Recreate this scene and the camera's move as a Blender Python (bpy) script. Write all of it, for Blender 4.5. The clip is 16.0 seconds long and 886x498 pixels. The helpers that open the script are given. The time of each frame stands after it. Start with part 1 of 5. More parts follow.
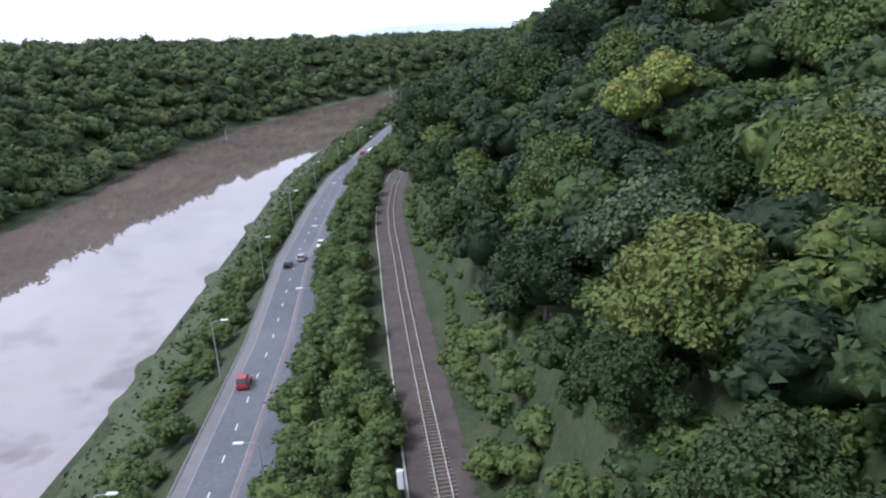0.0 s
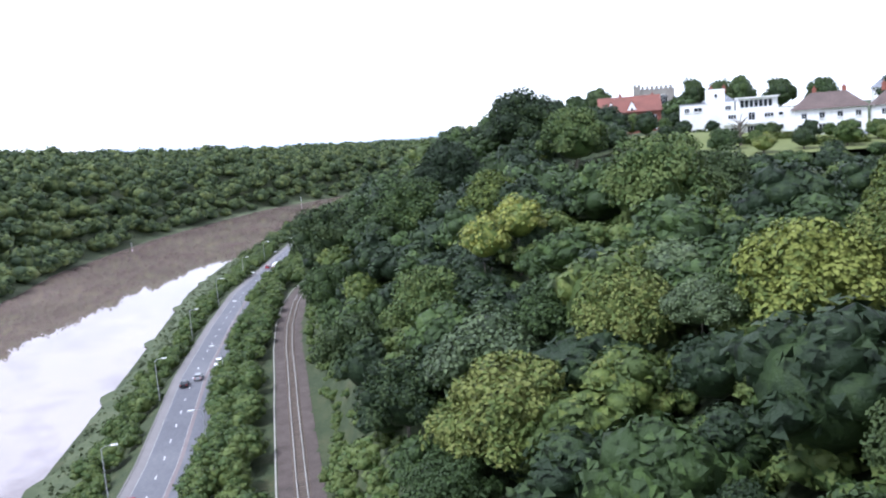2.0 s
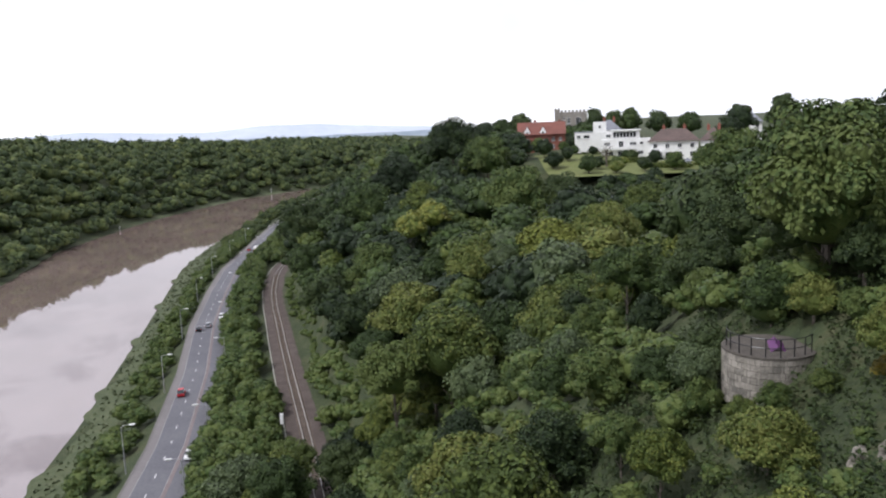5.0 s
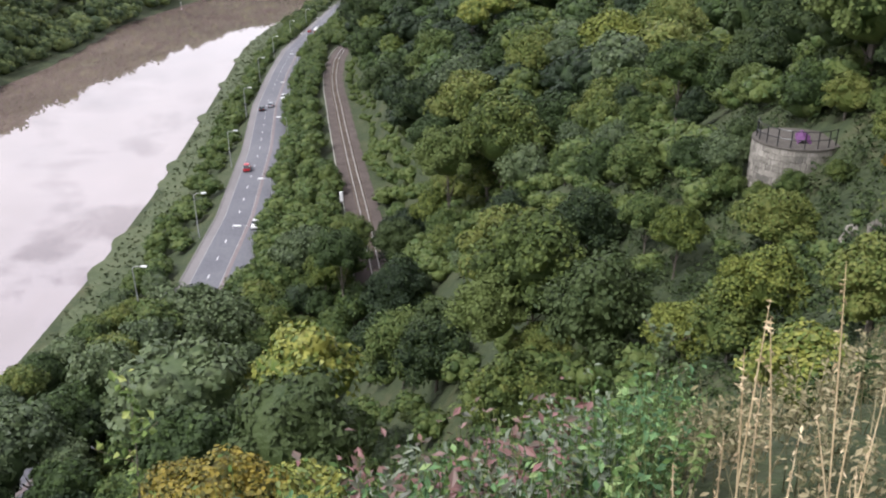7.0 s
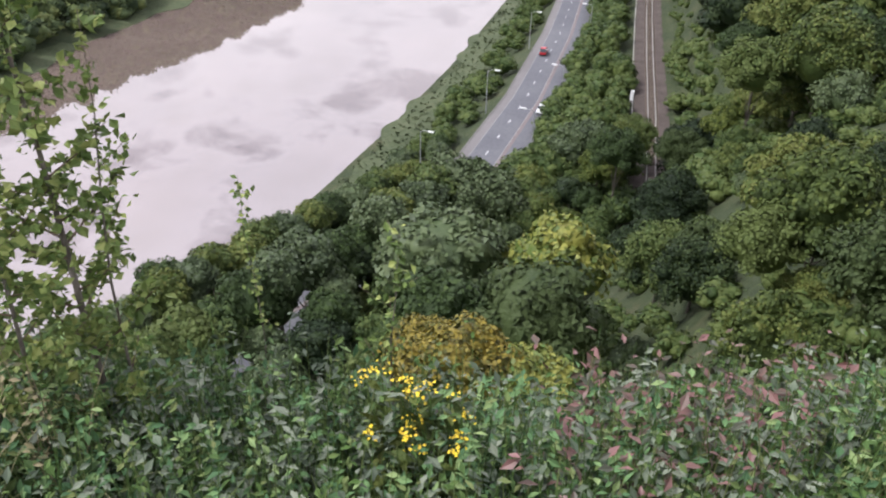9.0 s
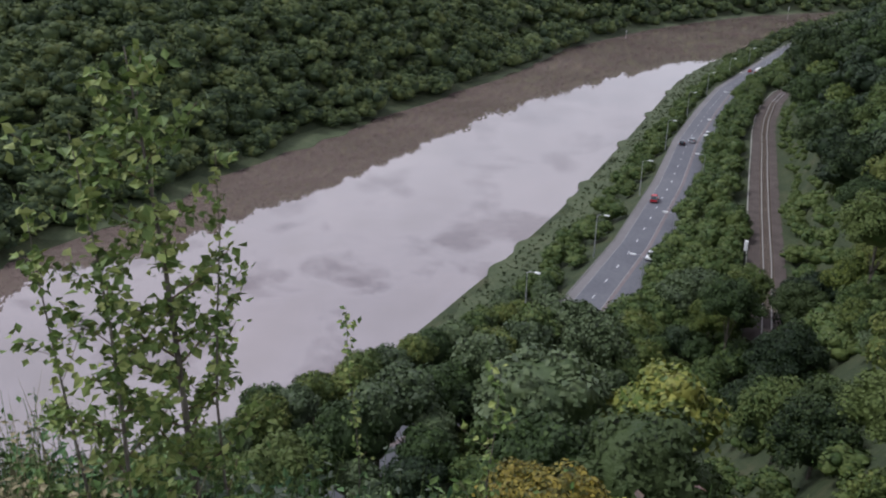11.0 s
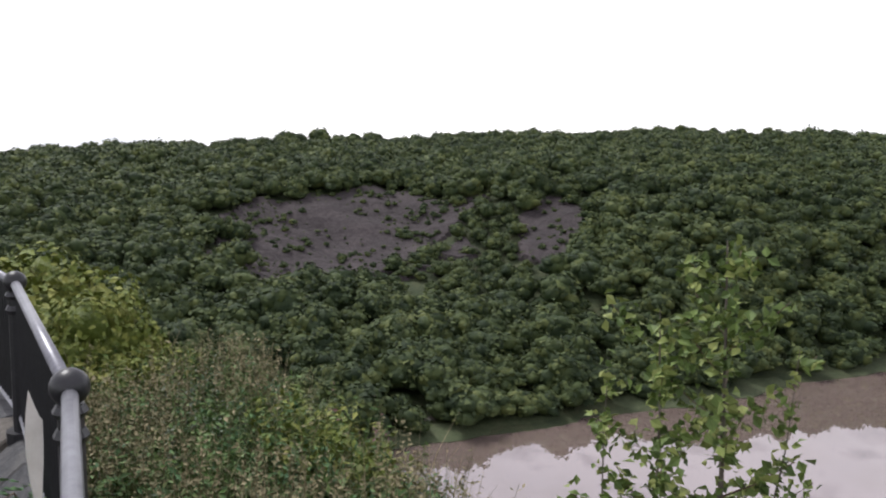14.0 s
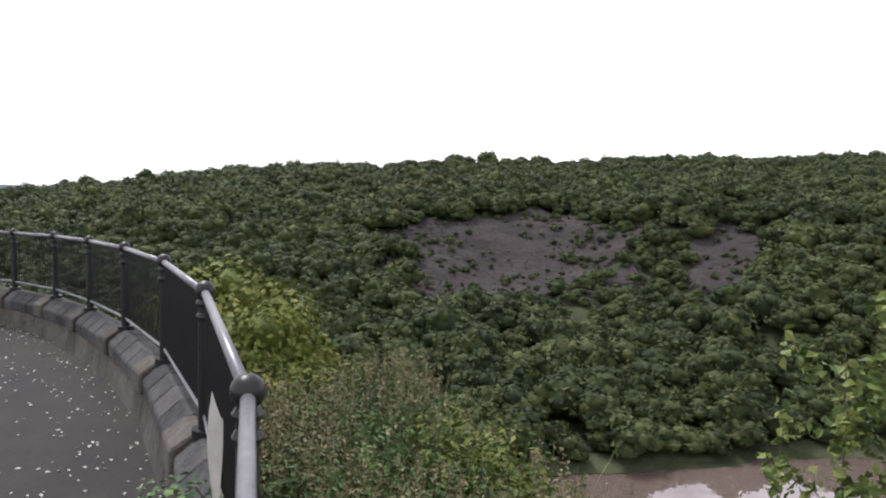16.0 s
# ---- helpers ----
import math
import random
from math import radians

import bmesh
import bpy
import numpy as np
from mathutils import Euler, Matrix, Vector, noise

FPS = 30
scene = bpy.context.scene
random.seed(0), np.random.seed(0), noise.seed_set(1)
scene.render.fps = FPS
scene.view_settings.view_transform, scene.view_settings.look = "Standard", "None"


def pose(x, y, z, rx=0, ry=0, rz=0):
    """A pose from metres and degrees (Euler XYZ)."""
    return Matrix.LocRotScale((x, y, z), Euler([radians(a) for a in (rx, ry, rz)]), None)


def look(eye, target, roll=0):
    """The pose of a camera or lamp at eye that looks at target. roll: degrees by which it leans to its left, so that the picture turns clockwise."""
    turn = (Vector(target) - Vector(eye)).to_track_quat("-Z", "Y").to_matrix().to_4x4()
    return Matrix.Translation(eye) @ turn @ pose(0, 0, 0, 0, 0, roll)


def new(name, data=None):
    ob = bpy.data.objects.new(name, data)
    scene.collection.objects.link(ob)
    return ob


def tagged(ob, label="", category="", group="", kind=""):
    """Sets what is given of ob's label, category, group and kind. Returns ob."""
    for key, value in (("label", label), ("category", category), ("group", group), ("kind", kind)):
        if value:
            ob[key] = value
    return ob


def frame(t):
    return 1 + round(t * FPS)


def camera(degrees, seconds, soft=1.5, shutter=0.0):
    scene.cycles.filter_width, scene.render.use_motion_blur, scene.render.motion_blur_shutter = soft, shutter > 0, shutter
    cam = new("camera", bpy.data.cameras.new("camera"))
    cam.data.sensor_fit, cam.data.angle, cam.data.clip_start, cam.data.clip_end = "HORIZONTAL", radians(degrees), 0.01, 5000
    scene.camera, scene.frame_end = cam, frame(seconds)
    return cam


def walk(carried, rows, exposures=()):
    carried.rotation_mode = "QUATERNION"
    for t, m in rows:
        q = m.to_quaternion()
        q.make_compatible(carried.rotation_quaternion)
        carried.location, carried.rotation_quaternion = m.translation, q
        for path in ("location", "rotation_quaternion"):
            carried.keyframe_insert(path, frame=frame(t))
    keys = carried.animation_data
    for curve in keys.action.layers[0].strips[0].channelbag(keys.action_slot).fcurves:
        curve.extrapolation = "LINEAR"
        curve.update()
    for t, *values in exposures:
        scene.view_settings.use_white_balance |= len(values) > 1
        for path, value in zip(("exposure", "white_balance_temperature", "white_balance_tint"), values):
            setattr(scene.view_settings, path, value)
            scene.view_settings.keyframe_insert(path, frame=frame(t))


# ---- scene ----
import functools

cam = camera(57.5, 16.0, soft=2.1)
PATH = [
    (0, pose(-17.1, 84.0, 54.9, 74.79, 4.80, 8.98)),
    (0.5, pose(-14.4, 82.5, 57.0, 74.41, 4.80, 5.53)),
    (1, pose(-12.4, 80.5, 58.6, 75.90, 4.80, 4.00)),
    (1.5, pose(-10.9, 78.1, 59.6, 77.87, 4.60, 2.67)),
    (2, pose(-9.7, 74.1, 60.2, 81.65, 4.30, 3.03)),
    (2.5, pose(-8.1, 67.1, 61.2, 84.49, 4.00, 4.12)),
    (3, pose(-6.2, 55.1, 62.5, 86.75, 3.50, 5.94)),
    (3.7, pose(-4.2, 35.5, 64.8, 86.40, 3.10, 4.60)),
    (4.5, pose(-1.9, 15.0, 67.0, 83.60, 2.70, 2.20)),
    (5.1, pose(-0.4, 3.0, 67.9, 80.60, 2.50, 0.45)),
    (5.5, pose(0.0, 0.0, 68.0, 78.80, 2.50, 0.00)),
    (6, pose(0.0, 0.0, 68.0, 75.92, 1.07, 0.41)),
    (6.5, pose(0.0, 0.0, 68.0, 69.47, 1.35, 1.90)),
    (7, pose(0.0, 0.0, 68.0, 66.65, 0.65, 5.36)),
    (7.5, pose(0.0, 0.0, 68.0, 64.38, -1.55, 12.26)),
    (8, pose(0.0, 0.0, 68.0, 62.94, -0.80, 17.78)),
    (8.5, pose(0.0, 0.0, 68.0, 58.80, -0.20, 22.71)),
    (8.7, pose(0.0, 0.0, 68.0, 58.57, -0.63, 24.92)),
    (10.8, pose(0.0, 0.0, 68.0, 67.70, -0.89, 33.94)),
    (11, pose(0.0, 0.0, 68.0, 68.75, -0.62, 35.29)),
    (11.5, pose(0.0, 0.0, 68.0, 71.70, -0.26, 41.57)),
    (12, pose(0.0, 0.0, 68.0, 74.97, -0.47, 52.15)),
    (12.5, pose(0.0, 0.0, 68.0, 76.49, 0.55, 58.83)),
    (13, pose(0.0, 0.0, 68.0, 79.01, -0.24, 66.12)),
    (13.5, pose(0.0, 0.0, 68.0, 79.94, -0.01, 73.03)),
    (14, pose(0.0, 0.0, 68.0, 81.44, -1.74, 76.15)),
    (14.5, pose(0.0, 0.0, 68.0, 81.41, -2.49, 78.12)),
    (15, pose(0.0, 0.0, 68.0, 81.69, -2.88, 81.70)),
    (15.5, pose(0.0, 0.0, 68.0, 82.14, -2.22, 84.58)),
    (16, pose(0.0, 0.0, 68.0, 82.68, -2.04, 87.92)),
]
walk(cam, PATH, exposures=[(0, 0.1, 5550, 10), (1.0, 0.45, 5550, 10), (2.5, 0.65, 5600, 10), (3.2, 0.0, 6100, 10), (4.5, -0.1, 6300, 10), (5.5, -0.05, 6350, 10), (6.5, 0.3, 6400, 10), (7.7, 0.55, 6300, 10), (8.7, 0.45, 6350, 10), (10.8, -0.3, 6000, 10), (12.2, -0.85, 5950, 10), (13.0, -0.25, 6250, 10), (16, -0.05, 6500, 10)])

# ---- light: a bright, even cloud cover ----
world = bpy.data.worlds.new("world")
scene.world = world
world.use_nodes = True
wt = world.node_tree
wt.nodes.clear()


def node(tree, kind, **inputs):
    n = tree.nodes.new(kind)
    for k, v in inputs.items():
        n.inputs[k.replace("_", " ")].default_value = v
    return n


sky = node(wt, "ShaderNodeTexSky")
sky.sky_type = "NISHITA"
sky.sun_disc = False
sky.sun_elevation, sky.sun_rotation = radians(38), radians(-60)
geo = node(wt, "ShaderNodeTexCoord")
sep = node(wt, "ShaderNodeSeparateXYZ")
wt.links.new(geo.outputs["Generated"], sep.inputs[0])
lift = node(wt, "ShaderNodeMath")
lift.operation = "ADD"
lift.inputs[1].default_value = 0.12
wt.links.new(sep.outputs["Z"], lift.inputs[0])
flat = node(wt, "ShaderNodeVectorMath")
flat.operation = "DIVIDE"
wt.links.new(geo.outputs["Generated"], flat.inputs[0])
wt.links.new(lift.outputs[0], flat.inputs[1])
cloud = node(wt, "ShaderNodeTexNoise", Scale=4.2, Detail=8.0, Roughness=0.55, Distortion=0.25)
wt.links.new(flat.outputs[0], cloud.inputs["Vector"])
shade = node(wt, "ShaderNodeValToRGB")
for e, (p, c) in zip((shade.color_ramp.elements[0], shade.color_ramp.elements[1], shade.color_ramp.elements.new(0.5)),
                     ((0.37, (0.62, 0.62, 0.78, 1)), (0.62, (5.6, 5.5, 5.6, 1)), (0.49, (1.55, 1.5, 1.68, 1)))):
    e.position, e.color = p, c
wt.links.new(cloud.outputs["Fac"], shade.inputs["Fac"])
horizon = node(wt, "ShaderNodeMapRange")
horizon.inputs["From Min"].default_value, horizon.inputs["From Max"].default_value = 0.12, 0.42
wt.links.new(sep.outputs["Z"], horizon.inputs["Value"])
pale = node(wt, "ShaderNodeMixRGB")
layer = node(wt, "ShaderNodeTexNoise", Scale=2.0, Detail=4.0, Roughness=0.5, Distortion=0.3)
wt.links.new(geo.outputs["Generated"], layer.inputs["Vector"])
thin = node(wt, "ShaderNodeValToRGB")
for e, (p, c) in zip(thin.color_ramp.elements, ((0.34, (1.45, 1.49, 1.62, 1)), (0.66, (2.85, 2.78, 2.85, 1)))):
    e.position, e.color = p, c
wt.links.new(layer.outputs["Fac"], thin.inputs["Fac"])
wt.links.new(thin.outputs["Color"], pale.inputs[1])
wt.links.new(horizon.outputs[0], pale.inputs[0])
wt.links.new(shade.outputs["Color"], pale.inputs[2])
veil = node(wt, "ShaderNodeMixRGB", Fac=0.93)
gain = node(wt, "ShaderNodeVectorMath")
gain.operation = "SCALE"
gain.inputs["Scale"].default_value = 0.1
wt.links.new(sky.outputs[0], gain.inputs[0])
wt.links.new(gain.outputs[0], veil.inputs[1])
wt.links.new(pale.outputs[0], veil.inputs[2])
bg = node(wt, "ShaderNodeBackground", Strength=0.74)
wt.links.new(veil.outputs[0], bg.inputs["Color"])
out = node(wt, "ShaderNodeOutputWorld")
wt.links.new(bg.outputs[0], out.inputs[0])

sun = bpy.data.lights.new("sun", "SUN")
sun.energy, sun.angle, sun.color = 3.0, radians(12), (1.0, 0.98, 0.96)
new("sun", sun).matrix_basis = look((-60, 20, 120), (0, 60, 20))


# ---- materials ----
def material(name, colours, scale=1.0, rough=0.8, fine=8.0, bump=0.0, bump_scale=20.0, metal=0.0, spread=(0.35, 0.65), spec=0.5,
             island=0.0, thing=0.0, rough_spread=0.0):
    """Colours mixed by noise at two scales, in metres; island and thing vary single pieces and things."""
    m = bpy.data.materials.new(name)
    m.use_nodes = True
    t = m.node_tree
    b = t.nodes["Principled BSDF"]
    b.inputs["Roughness"].default_value = rough
    b.inputs["Metallic"].default_value = metal
    b.inputs["Specular IOR Level"].default_value = spec
    at = node(t, "ShaderNodeNewGeometry")
    big = node(t, "ShaderNodeTexNoise", Scale=scale, Detail=5.0, Roughness=0.6)
    small = node(t, "ShaderNodeTexNoise", Scale=scale * fine, Detail=4.0, Roughness=0.65)
    for n in (big, small):
        t.links.new(at.outputs["Position"], n.inputs["Vector"])
    mix = node(t, "ShaderNodeMath")
    mix.operation = "MULTIPLY_ADD"
    t.links.new(small.outputs["Fac"], mix.inputs[0])
    mix.inputs[1].default_value = 0.5
    half = node(t, "ShaderNodeMath")
    half.operation = "MULTIPLY"
    half.inputs[1].default_value = 0.5
    t.links.new(big.outputs["Fac"], half.inputs[0])
    t.links.new(half.outputs[0], mix.inputs[2])
    last = mix.outputs[0]
    if island:
        add = node(t, "ShaderNodeMath")
        add.operation = "MULTIPLY_ADD"
        t.links.new(at.outputs["Random Per Island"], add.inputs[0])
        add.inputs[1].default_value = island
        t.links.new(last, add.inputs[2])
        less = node(t, "ShaderNodeMath")
        less.operation = "SUBTRACT"
        less.inputs[1].default_value = island / 2
        t.links.new(add.outputs[0], less.inputs[0])
        last = less.outputs[0]
    if thing:
        info = node(t, "ShaderNodeObjectInfo")
        add = node(t, "ShaderNodeMath")
        add.operation = "MULTIPLY_ADD"
        t.links.new(info.outputs["Random"], add.inputs[0])
        add.inputs[1].default_value = thing
        t.links.new(last, add.inputs[2])
        less = node(t, "ShaderNodeMath")
        less.operation = "SUBTRACT"
        less.inputs[1].default_value = thing / 2
        t.links.new(add.outputs[0], less.inputs[0])
        last = less.outputs[0]
    ramp = node(t, "ShaderNodeValToRGB")
    els = ramp.color_ramp.elements
    while len(els) < len(colours):
        els.new(0.5)
    for i, c in enumerate(colours):
        els[i].position = spread[0] + (spread[1] - spread[0]) * i / max(1, len(colours) - 1)
        els[i].color = (*c, 1)
    t.links.new(last, ramp.inputs["Fac"])
    t.links.new(ramp.outputs["Color"], b.inputs["Base Color"])
    if bump:
        grain = node(t, "ShaderNodeTexNoise", Scale=bump_scale, Detail=6.0, Roughness=0.6)
        t.links.new(at.outputs["Position"], grain.inputs["Vector"])
        bm = node(t, "ShaderNodeBump", Strength=bump, Distance=0.5 / bump_scale)
        t.links.new(grain.outputs["Fac"], bm.inputs["Height"])
        t.links.new(bm.outputs["Normal"], b.inputs["Normal"])
    return m


leaf_wood = material("far foliage", [(0.0240, 0.0390, 0.0185), (0.0420, 0.0620, 0.0250), (0.0690, 0.0930, 0.0330), (0.1150, 0.1350, 0.0440)], 0.06, 0.65, 5, island=0.26, spread=(0.34, 0.68), spec=0.15, bump=0.6, bump_scale=1.1)
leaf_dark = material("dark foliage", [(0.0145, 0.0265, 0.0109), (0.0290, 0.0483, 0.0156), (0.0499, 0.0717, 0.0234)], 0.11, 0.55, 9, island=0.3, thing=0.4, spec=0.2, bump=1.0, bump_scale=2.4)
leaf_mid = material("green foliage", [(0.0279, 0.0473, 0.0146), (0.0534, 0.0866, 0.0237), (0.0910, 0.1193, 0.0328)], 0.11, 0.55, 9, island=0.3, thing=0.4, spec=0.2, bump=1.0, bump_scale=2.4)
leaf_light = material("light foliage", [(0.0460, 0.0688, 0.0176), (0.0876, 0.1175, 0.0266), (0.1390, 0.1545, 0.0398)], 0.12, 0.55, 9, island=0.3, thing=0.2, spec=0.2, bump=1.0, bump_scale=2.4)
leaf_yellow = material("yellowing foliage", [(0.068, 0.105, 0.018), (0.145, 0.168, 0.0315), (0.23, 0.231, 0.045)], 0.3, 0.55, 4, island=0.35, spec=0.3)
leaf_lime = material("yellow-green foliage", [(0.085, 0.115, 0.02), (0.15, 0.185, 0.035), (0.24, 0.25, 0.06)], 0.5, 0.55, 6, island=0.35, spec=0.2, bump=0.8, bump_scale=5)
leaf_olive = material("olive-green foliage", [(0.0508, 0.0746, 0.0158), (0.0994, 0.1266, 0.0260), (0.1638, 0.1831, 0.0384)], 0.14, 0.55, 9, island=0.35, thing=0.25, spec=0.2, bump=1.0, bump_scale=2.4)
leaf_sapling = material("sapling leaves", [(0.0700, 0.1100, 0.0300), (0.1400, 0.2000, 0.0520), (0.2700, 0.3000, 0.0950)], 2.5, 0.55, 5, island=0.5, spread=(0.25, 0.75), spec=0.2)
leaf_orange = material("orange foliage", [(0.0682, 0.0686, 0.0126), (0.1771, 0.1456, 0.021), (0.2453, 0.1885, 0.028)], 0.6, 0.55, 4, island=0.4, spec=0.3)
leaf_grey = material("grey-green foliage", [(0.0340, 0.0520, 0.0210), (0.0580, 0.0850, 0.0330), (0.0900, 0.1200, 0.0500)], 0.3, 0.55, 4, island=0.3, thing=0.2, spec=0.3)
leaf_herb = material("grey herb leaves", [(0.051, 0.0723, 0.0425), (0.102, 0.132, 0.085), (0.187, 0.212, 0.153)], 1.5, 0.6, 5, island=0.45, spec=0.3)
leaf_near = material("near leaves", [(0.0320, 0.0700, 0.0300), (0.0690, 0.1380, 0.0600), (0.1220, 0.2150, 0.0850), (0.2300, 0.3050, 0.1250)], 0.9, 0.65, 6, island=0.45, spread=(0.25, 0.75), spec=0.15)
leaf_grass = material("weeds", [(0.0385, 0.0674, 0.0235), (0.0766, 0.134, 0.0354), (0.154, 0.179, 0.0704)], 0.6, 0.7, 7, island=0.4, spread=(0.28, 0.72), spec=0.12)
leaf_red = material("red leaves", [(0.0468, 0.0520, 0.0300), (0.1150, 0.0620, 0.0480), (0.2000, 0.0950, 0.0900)], 3, 0.5, 4, island=0.5, spread=(0.3, 0.7))
leaf_dry = material("dry stalks", [(0.22, 0.16, 0.09), (0.42, 0.32, 0.18), (0.55, 0.44, 0.28)], 3, 0.8, 4, island=0.4)
leaf_husk = material("brown seed heads", [(0.0861, 0.086, 0.0379), (0.1599, 0.1429, 0.0674), (0.2706, 0.2315, 0.1317)], 1.2, 0.85, 4, island=0.45)
leaf_seed = material("seed heads", [(0.127, 0.0936, 0.0683), (0.255, 0.205, 0.164), (0.455, 0.421, 0.364)], 3, 0.85, 4, island=0.5)
petal = material("yellow petals", [(0.6, 0.42, 0.02), (0.8, 0.62, 0.03)], 20, 0.6, 3, island=0.3)
bark = material("bark", [(0.06, 0.05, 0.04), (0.13, 0.11, 0.09), (0.2, 0.18, 0.15)], 1.5, 0.9, 6, bump=0.6, bump_scale=12)
stem_red = material("reddish stem", [(0.07, 0.045, 0.03), (0.14, 0.09, 0.06)], 20, 0.7, 4)
earth = material("wooded ground", [(0.02, 0.032, 0.012), (0.04, 0.055, 0.02), (0.075, 0.075, 0.035)], 0.15, 0.95, 9, bump=0.8, bump_scale=1.5)
grass_dry = material("dry grass slope", [(0.06, 0.07, 0.025), (0.13, 0.11, 0.05), (0.2, 0.16, 0.08)], 0.4, 0.95, 9, bump=0.8, bump_scale=6)
reed = material("saltmarsh grass", [(0.0382, 0.0535, 0.0208), (0.0638, 0.0821, 0.0357), (0.0952, 0.1073, 0.0536)], 0.15, 0.9, 8, bump=0.7, bump_scale=3)
mud = material("river mud", [(0.13, 0.1, 0.08), (0.2, 0.16, 0.13)], 0.1, 0.6, 7, bump=0.3, bump_scale=1)
asphalt = material("road asphalt", [(0.085, 0.085, 0.1), (0.115, 0.115, 0.13), (0.145, 0.145, 0.155)], 0.06, 0.75, 30, bump=0.2, bump_scale=30)
verge = material("hard shoulder", [(0.14, 0.13, 0.13), (0.2, 0.185, 0.185)], 0.1, 0.85, 20)
road_scar = material("worn joint", [(0.15, 0.12, 0.12), (0.21, 0.17, 0.165)], 0.3, 0.85, 10)
road_paint = material("road paint", [(0.55, 0.55, 0.55), (0.8, 0.8, 0.8)], 1, 0.6, 5)
worn_paint = material("worn road paint", [(0.2, 0.2, 0.2), (0.38, 0.38, 0.38)], 0.6, 0.7, 8)
ballast = material("ballast", [(0.0500, 0.0380, 0.0330), (0.0860, 0.0660, 0.0580), (0.1250, 0.0990, 0.0880)], 0.3, 0.95, 12, bump=0.7, bump_scale=5)
rail_steel = material("rail steel", [(0.42, 0.39, 0.37), (0.62, 0.6, 0.58)], 1, 0.45, 5, metal=0.3)
sleeper_wood = material("sleeper", [(0.13, 0.1, 0.08), (0.2, 0.16, 0.13)], 2, 0.9, 5, thing=0.2)
concrete = material("pale concrete", [(0.28, 0.27, 0.25), (0.42, 0.4, 0.37)], 0.6, 0.9, 8, bump=0.3)
rock = material("bare rock", [(0.0255, 0.0201, 0.0206), (0.0443, 0.0355, 0.0365), (0.0711, 0.0572, 0.0573)], 0.09, 0.95, 7, bump=1.0, bump_scale=0.6)
stone = material("rubble stone", [(0.13, 0.12, 0.105), (0.24, 0.22, 0.19), (0.36, 0.33, 0.29)], 1.2, 0.95, 6, bump=0.7, bump_scale=8, thing=0.25)
kerb_dark = material("blackened coping stone", [(0.0281, 0.0281, 0.031), (0.0562, 0.0562, 0.0591), (0.096, 0.093, 0.09)], 3, 0.9, 5, bump=0.8, bump_scale=18, thing=0.25)
kerb_pale = material("weathered limestone", [(0.0540, 0.0460, 0.0390), (0.0920, 0.0810, 0.0680), (0.1350, 0.1230, 0.1080)], 3, 0.9, 5, bump=0.7, bump_scale=18, thing=0.2)
path_tar = material("path asphalt", [(0.0125, 0.0115, 0.0120), (0.0225, 0.0200, 0.0200), (0.0340, 0.0290, 0.0270), (0.0500, 0.0400, 0.0330)], 1.6, 0.88, 22, bump=0.7, bump_scale=70, spread=(0.32, 0.68))
chip = material("pale litter", [(0.35, 0.33, 0.3), (0.6, 0.58, 0.54)], 5, 0.8, 4, island=0.4)
iron = material("black painted iron", [(0.008, 0.008, 0.01), (0.02, 0.02, 0.023)], 6, 0.38, 6, bump=0.15, bump_scale=60)
iron_worn = material("worn rail top", [(0.16, 0.16, 0.18), (0.28, 0.28, 0.31)], 4, 0.4, 6, metal=0.5)
cloth = material("white cloth", [(0.6, 0.58, 0.54), (0.75, 0.73, 0.7)], 3, 0.9, 5)
purple = material("purple sheet", [(0.18, 0.06, 0.204), (0.252, 0.102, 0.27)], 3, 0.6, 5)
brick_red = material("red brick", [(0.2, 0.075, 0.055), (0.3, 0.11, 0.08)], 0.4, 0.9, 12)
tile_red = material("red roof tiles", [(0.13, 0.055, 0.045), (0.22, 0.085, 0.065)], 0.3, 0.9, 10, bump=0.5, bump_scale=5)
tile_brown = material("brown roof tiles", [(0.08, 0.06, 0.055), (0.14, 0.1, 0.09)], 0.3, 0.9, 10, bump=0.5, bump_scale=5)
slate = material("grey slate", [(0.13, 0.14, 0.16), (0.22, 0.23, 0.26)], 0.3, 0.6, 10)
render_white = material("white render", [(0.66, 0.66, 0.65), (0.82, 0.82, 0.81)], 0.3, 0.85, 8)
frame_white = material("white paint", [(0.7, 0.7, 0.7), (0.8, 0.8, 0.8)], 2, 0.5, 4)
pane_dark = material("window glass", [(0.015, 0.018, 0.02), (0.03, 0.034, 0.04)], 0.5, 0.08, 4, spec=0.8)
castle_stone = material("castle stone", [(0.2, 0.18, 0.16), (0.3, 0.28, 0.25)], 0.3, 0.95, 9, bump=0.5, bump_scale=2)
lamp_grey = material("galvanised steel", [(0.3, 0.31, 0.32), (0.42, 0.43, 0.44)], 2, 0.5, 4, metal=0.4)
lamp_white = material("lamp glass", [(0.75, 0.75, 0.75), (0.85, 0.85, 0.85)], 2, 0.3, 4)
tyre = material("tyre rubber", [(0.015, 0.015, 0.015), (0.03, 0.03, 0.03)], 5, 0.9, 4)
car_glass = material("car glass", [(0.02, 0.025, 0.03), (0.04, 0.045, 0.05)], 1, 0.08, 4, spec=0.8)
lamp_red = material("red tail light", [(0.35, 0.02, 0.02), (0.45, 0.03, 0.03)], 4, 0.3, 3)
lawn = material("lawn", [(0.09, 0.12, 0.03), (0.16, 0.17, 0.06)], 0.4, 0.95, 8)
# lowland and hills: aerial haze is mixed into these base colours
hazed_land = material("hazed distant country", [(0.16, 0.2, 0.24), (0.22, 0.27, 0.32), (0.3, 0.34, 0.38)], 0.004, 1.0, 6)
hazed_hill = material("hazed distant hill", [(0.42, 0.47, 0.55), (0.5, 0.55, 0.63)], 0.003, 1.0, 5)


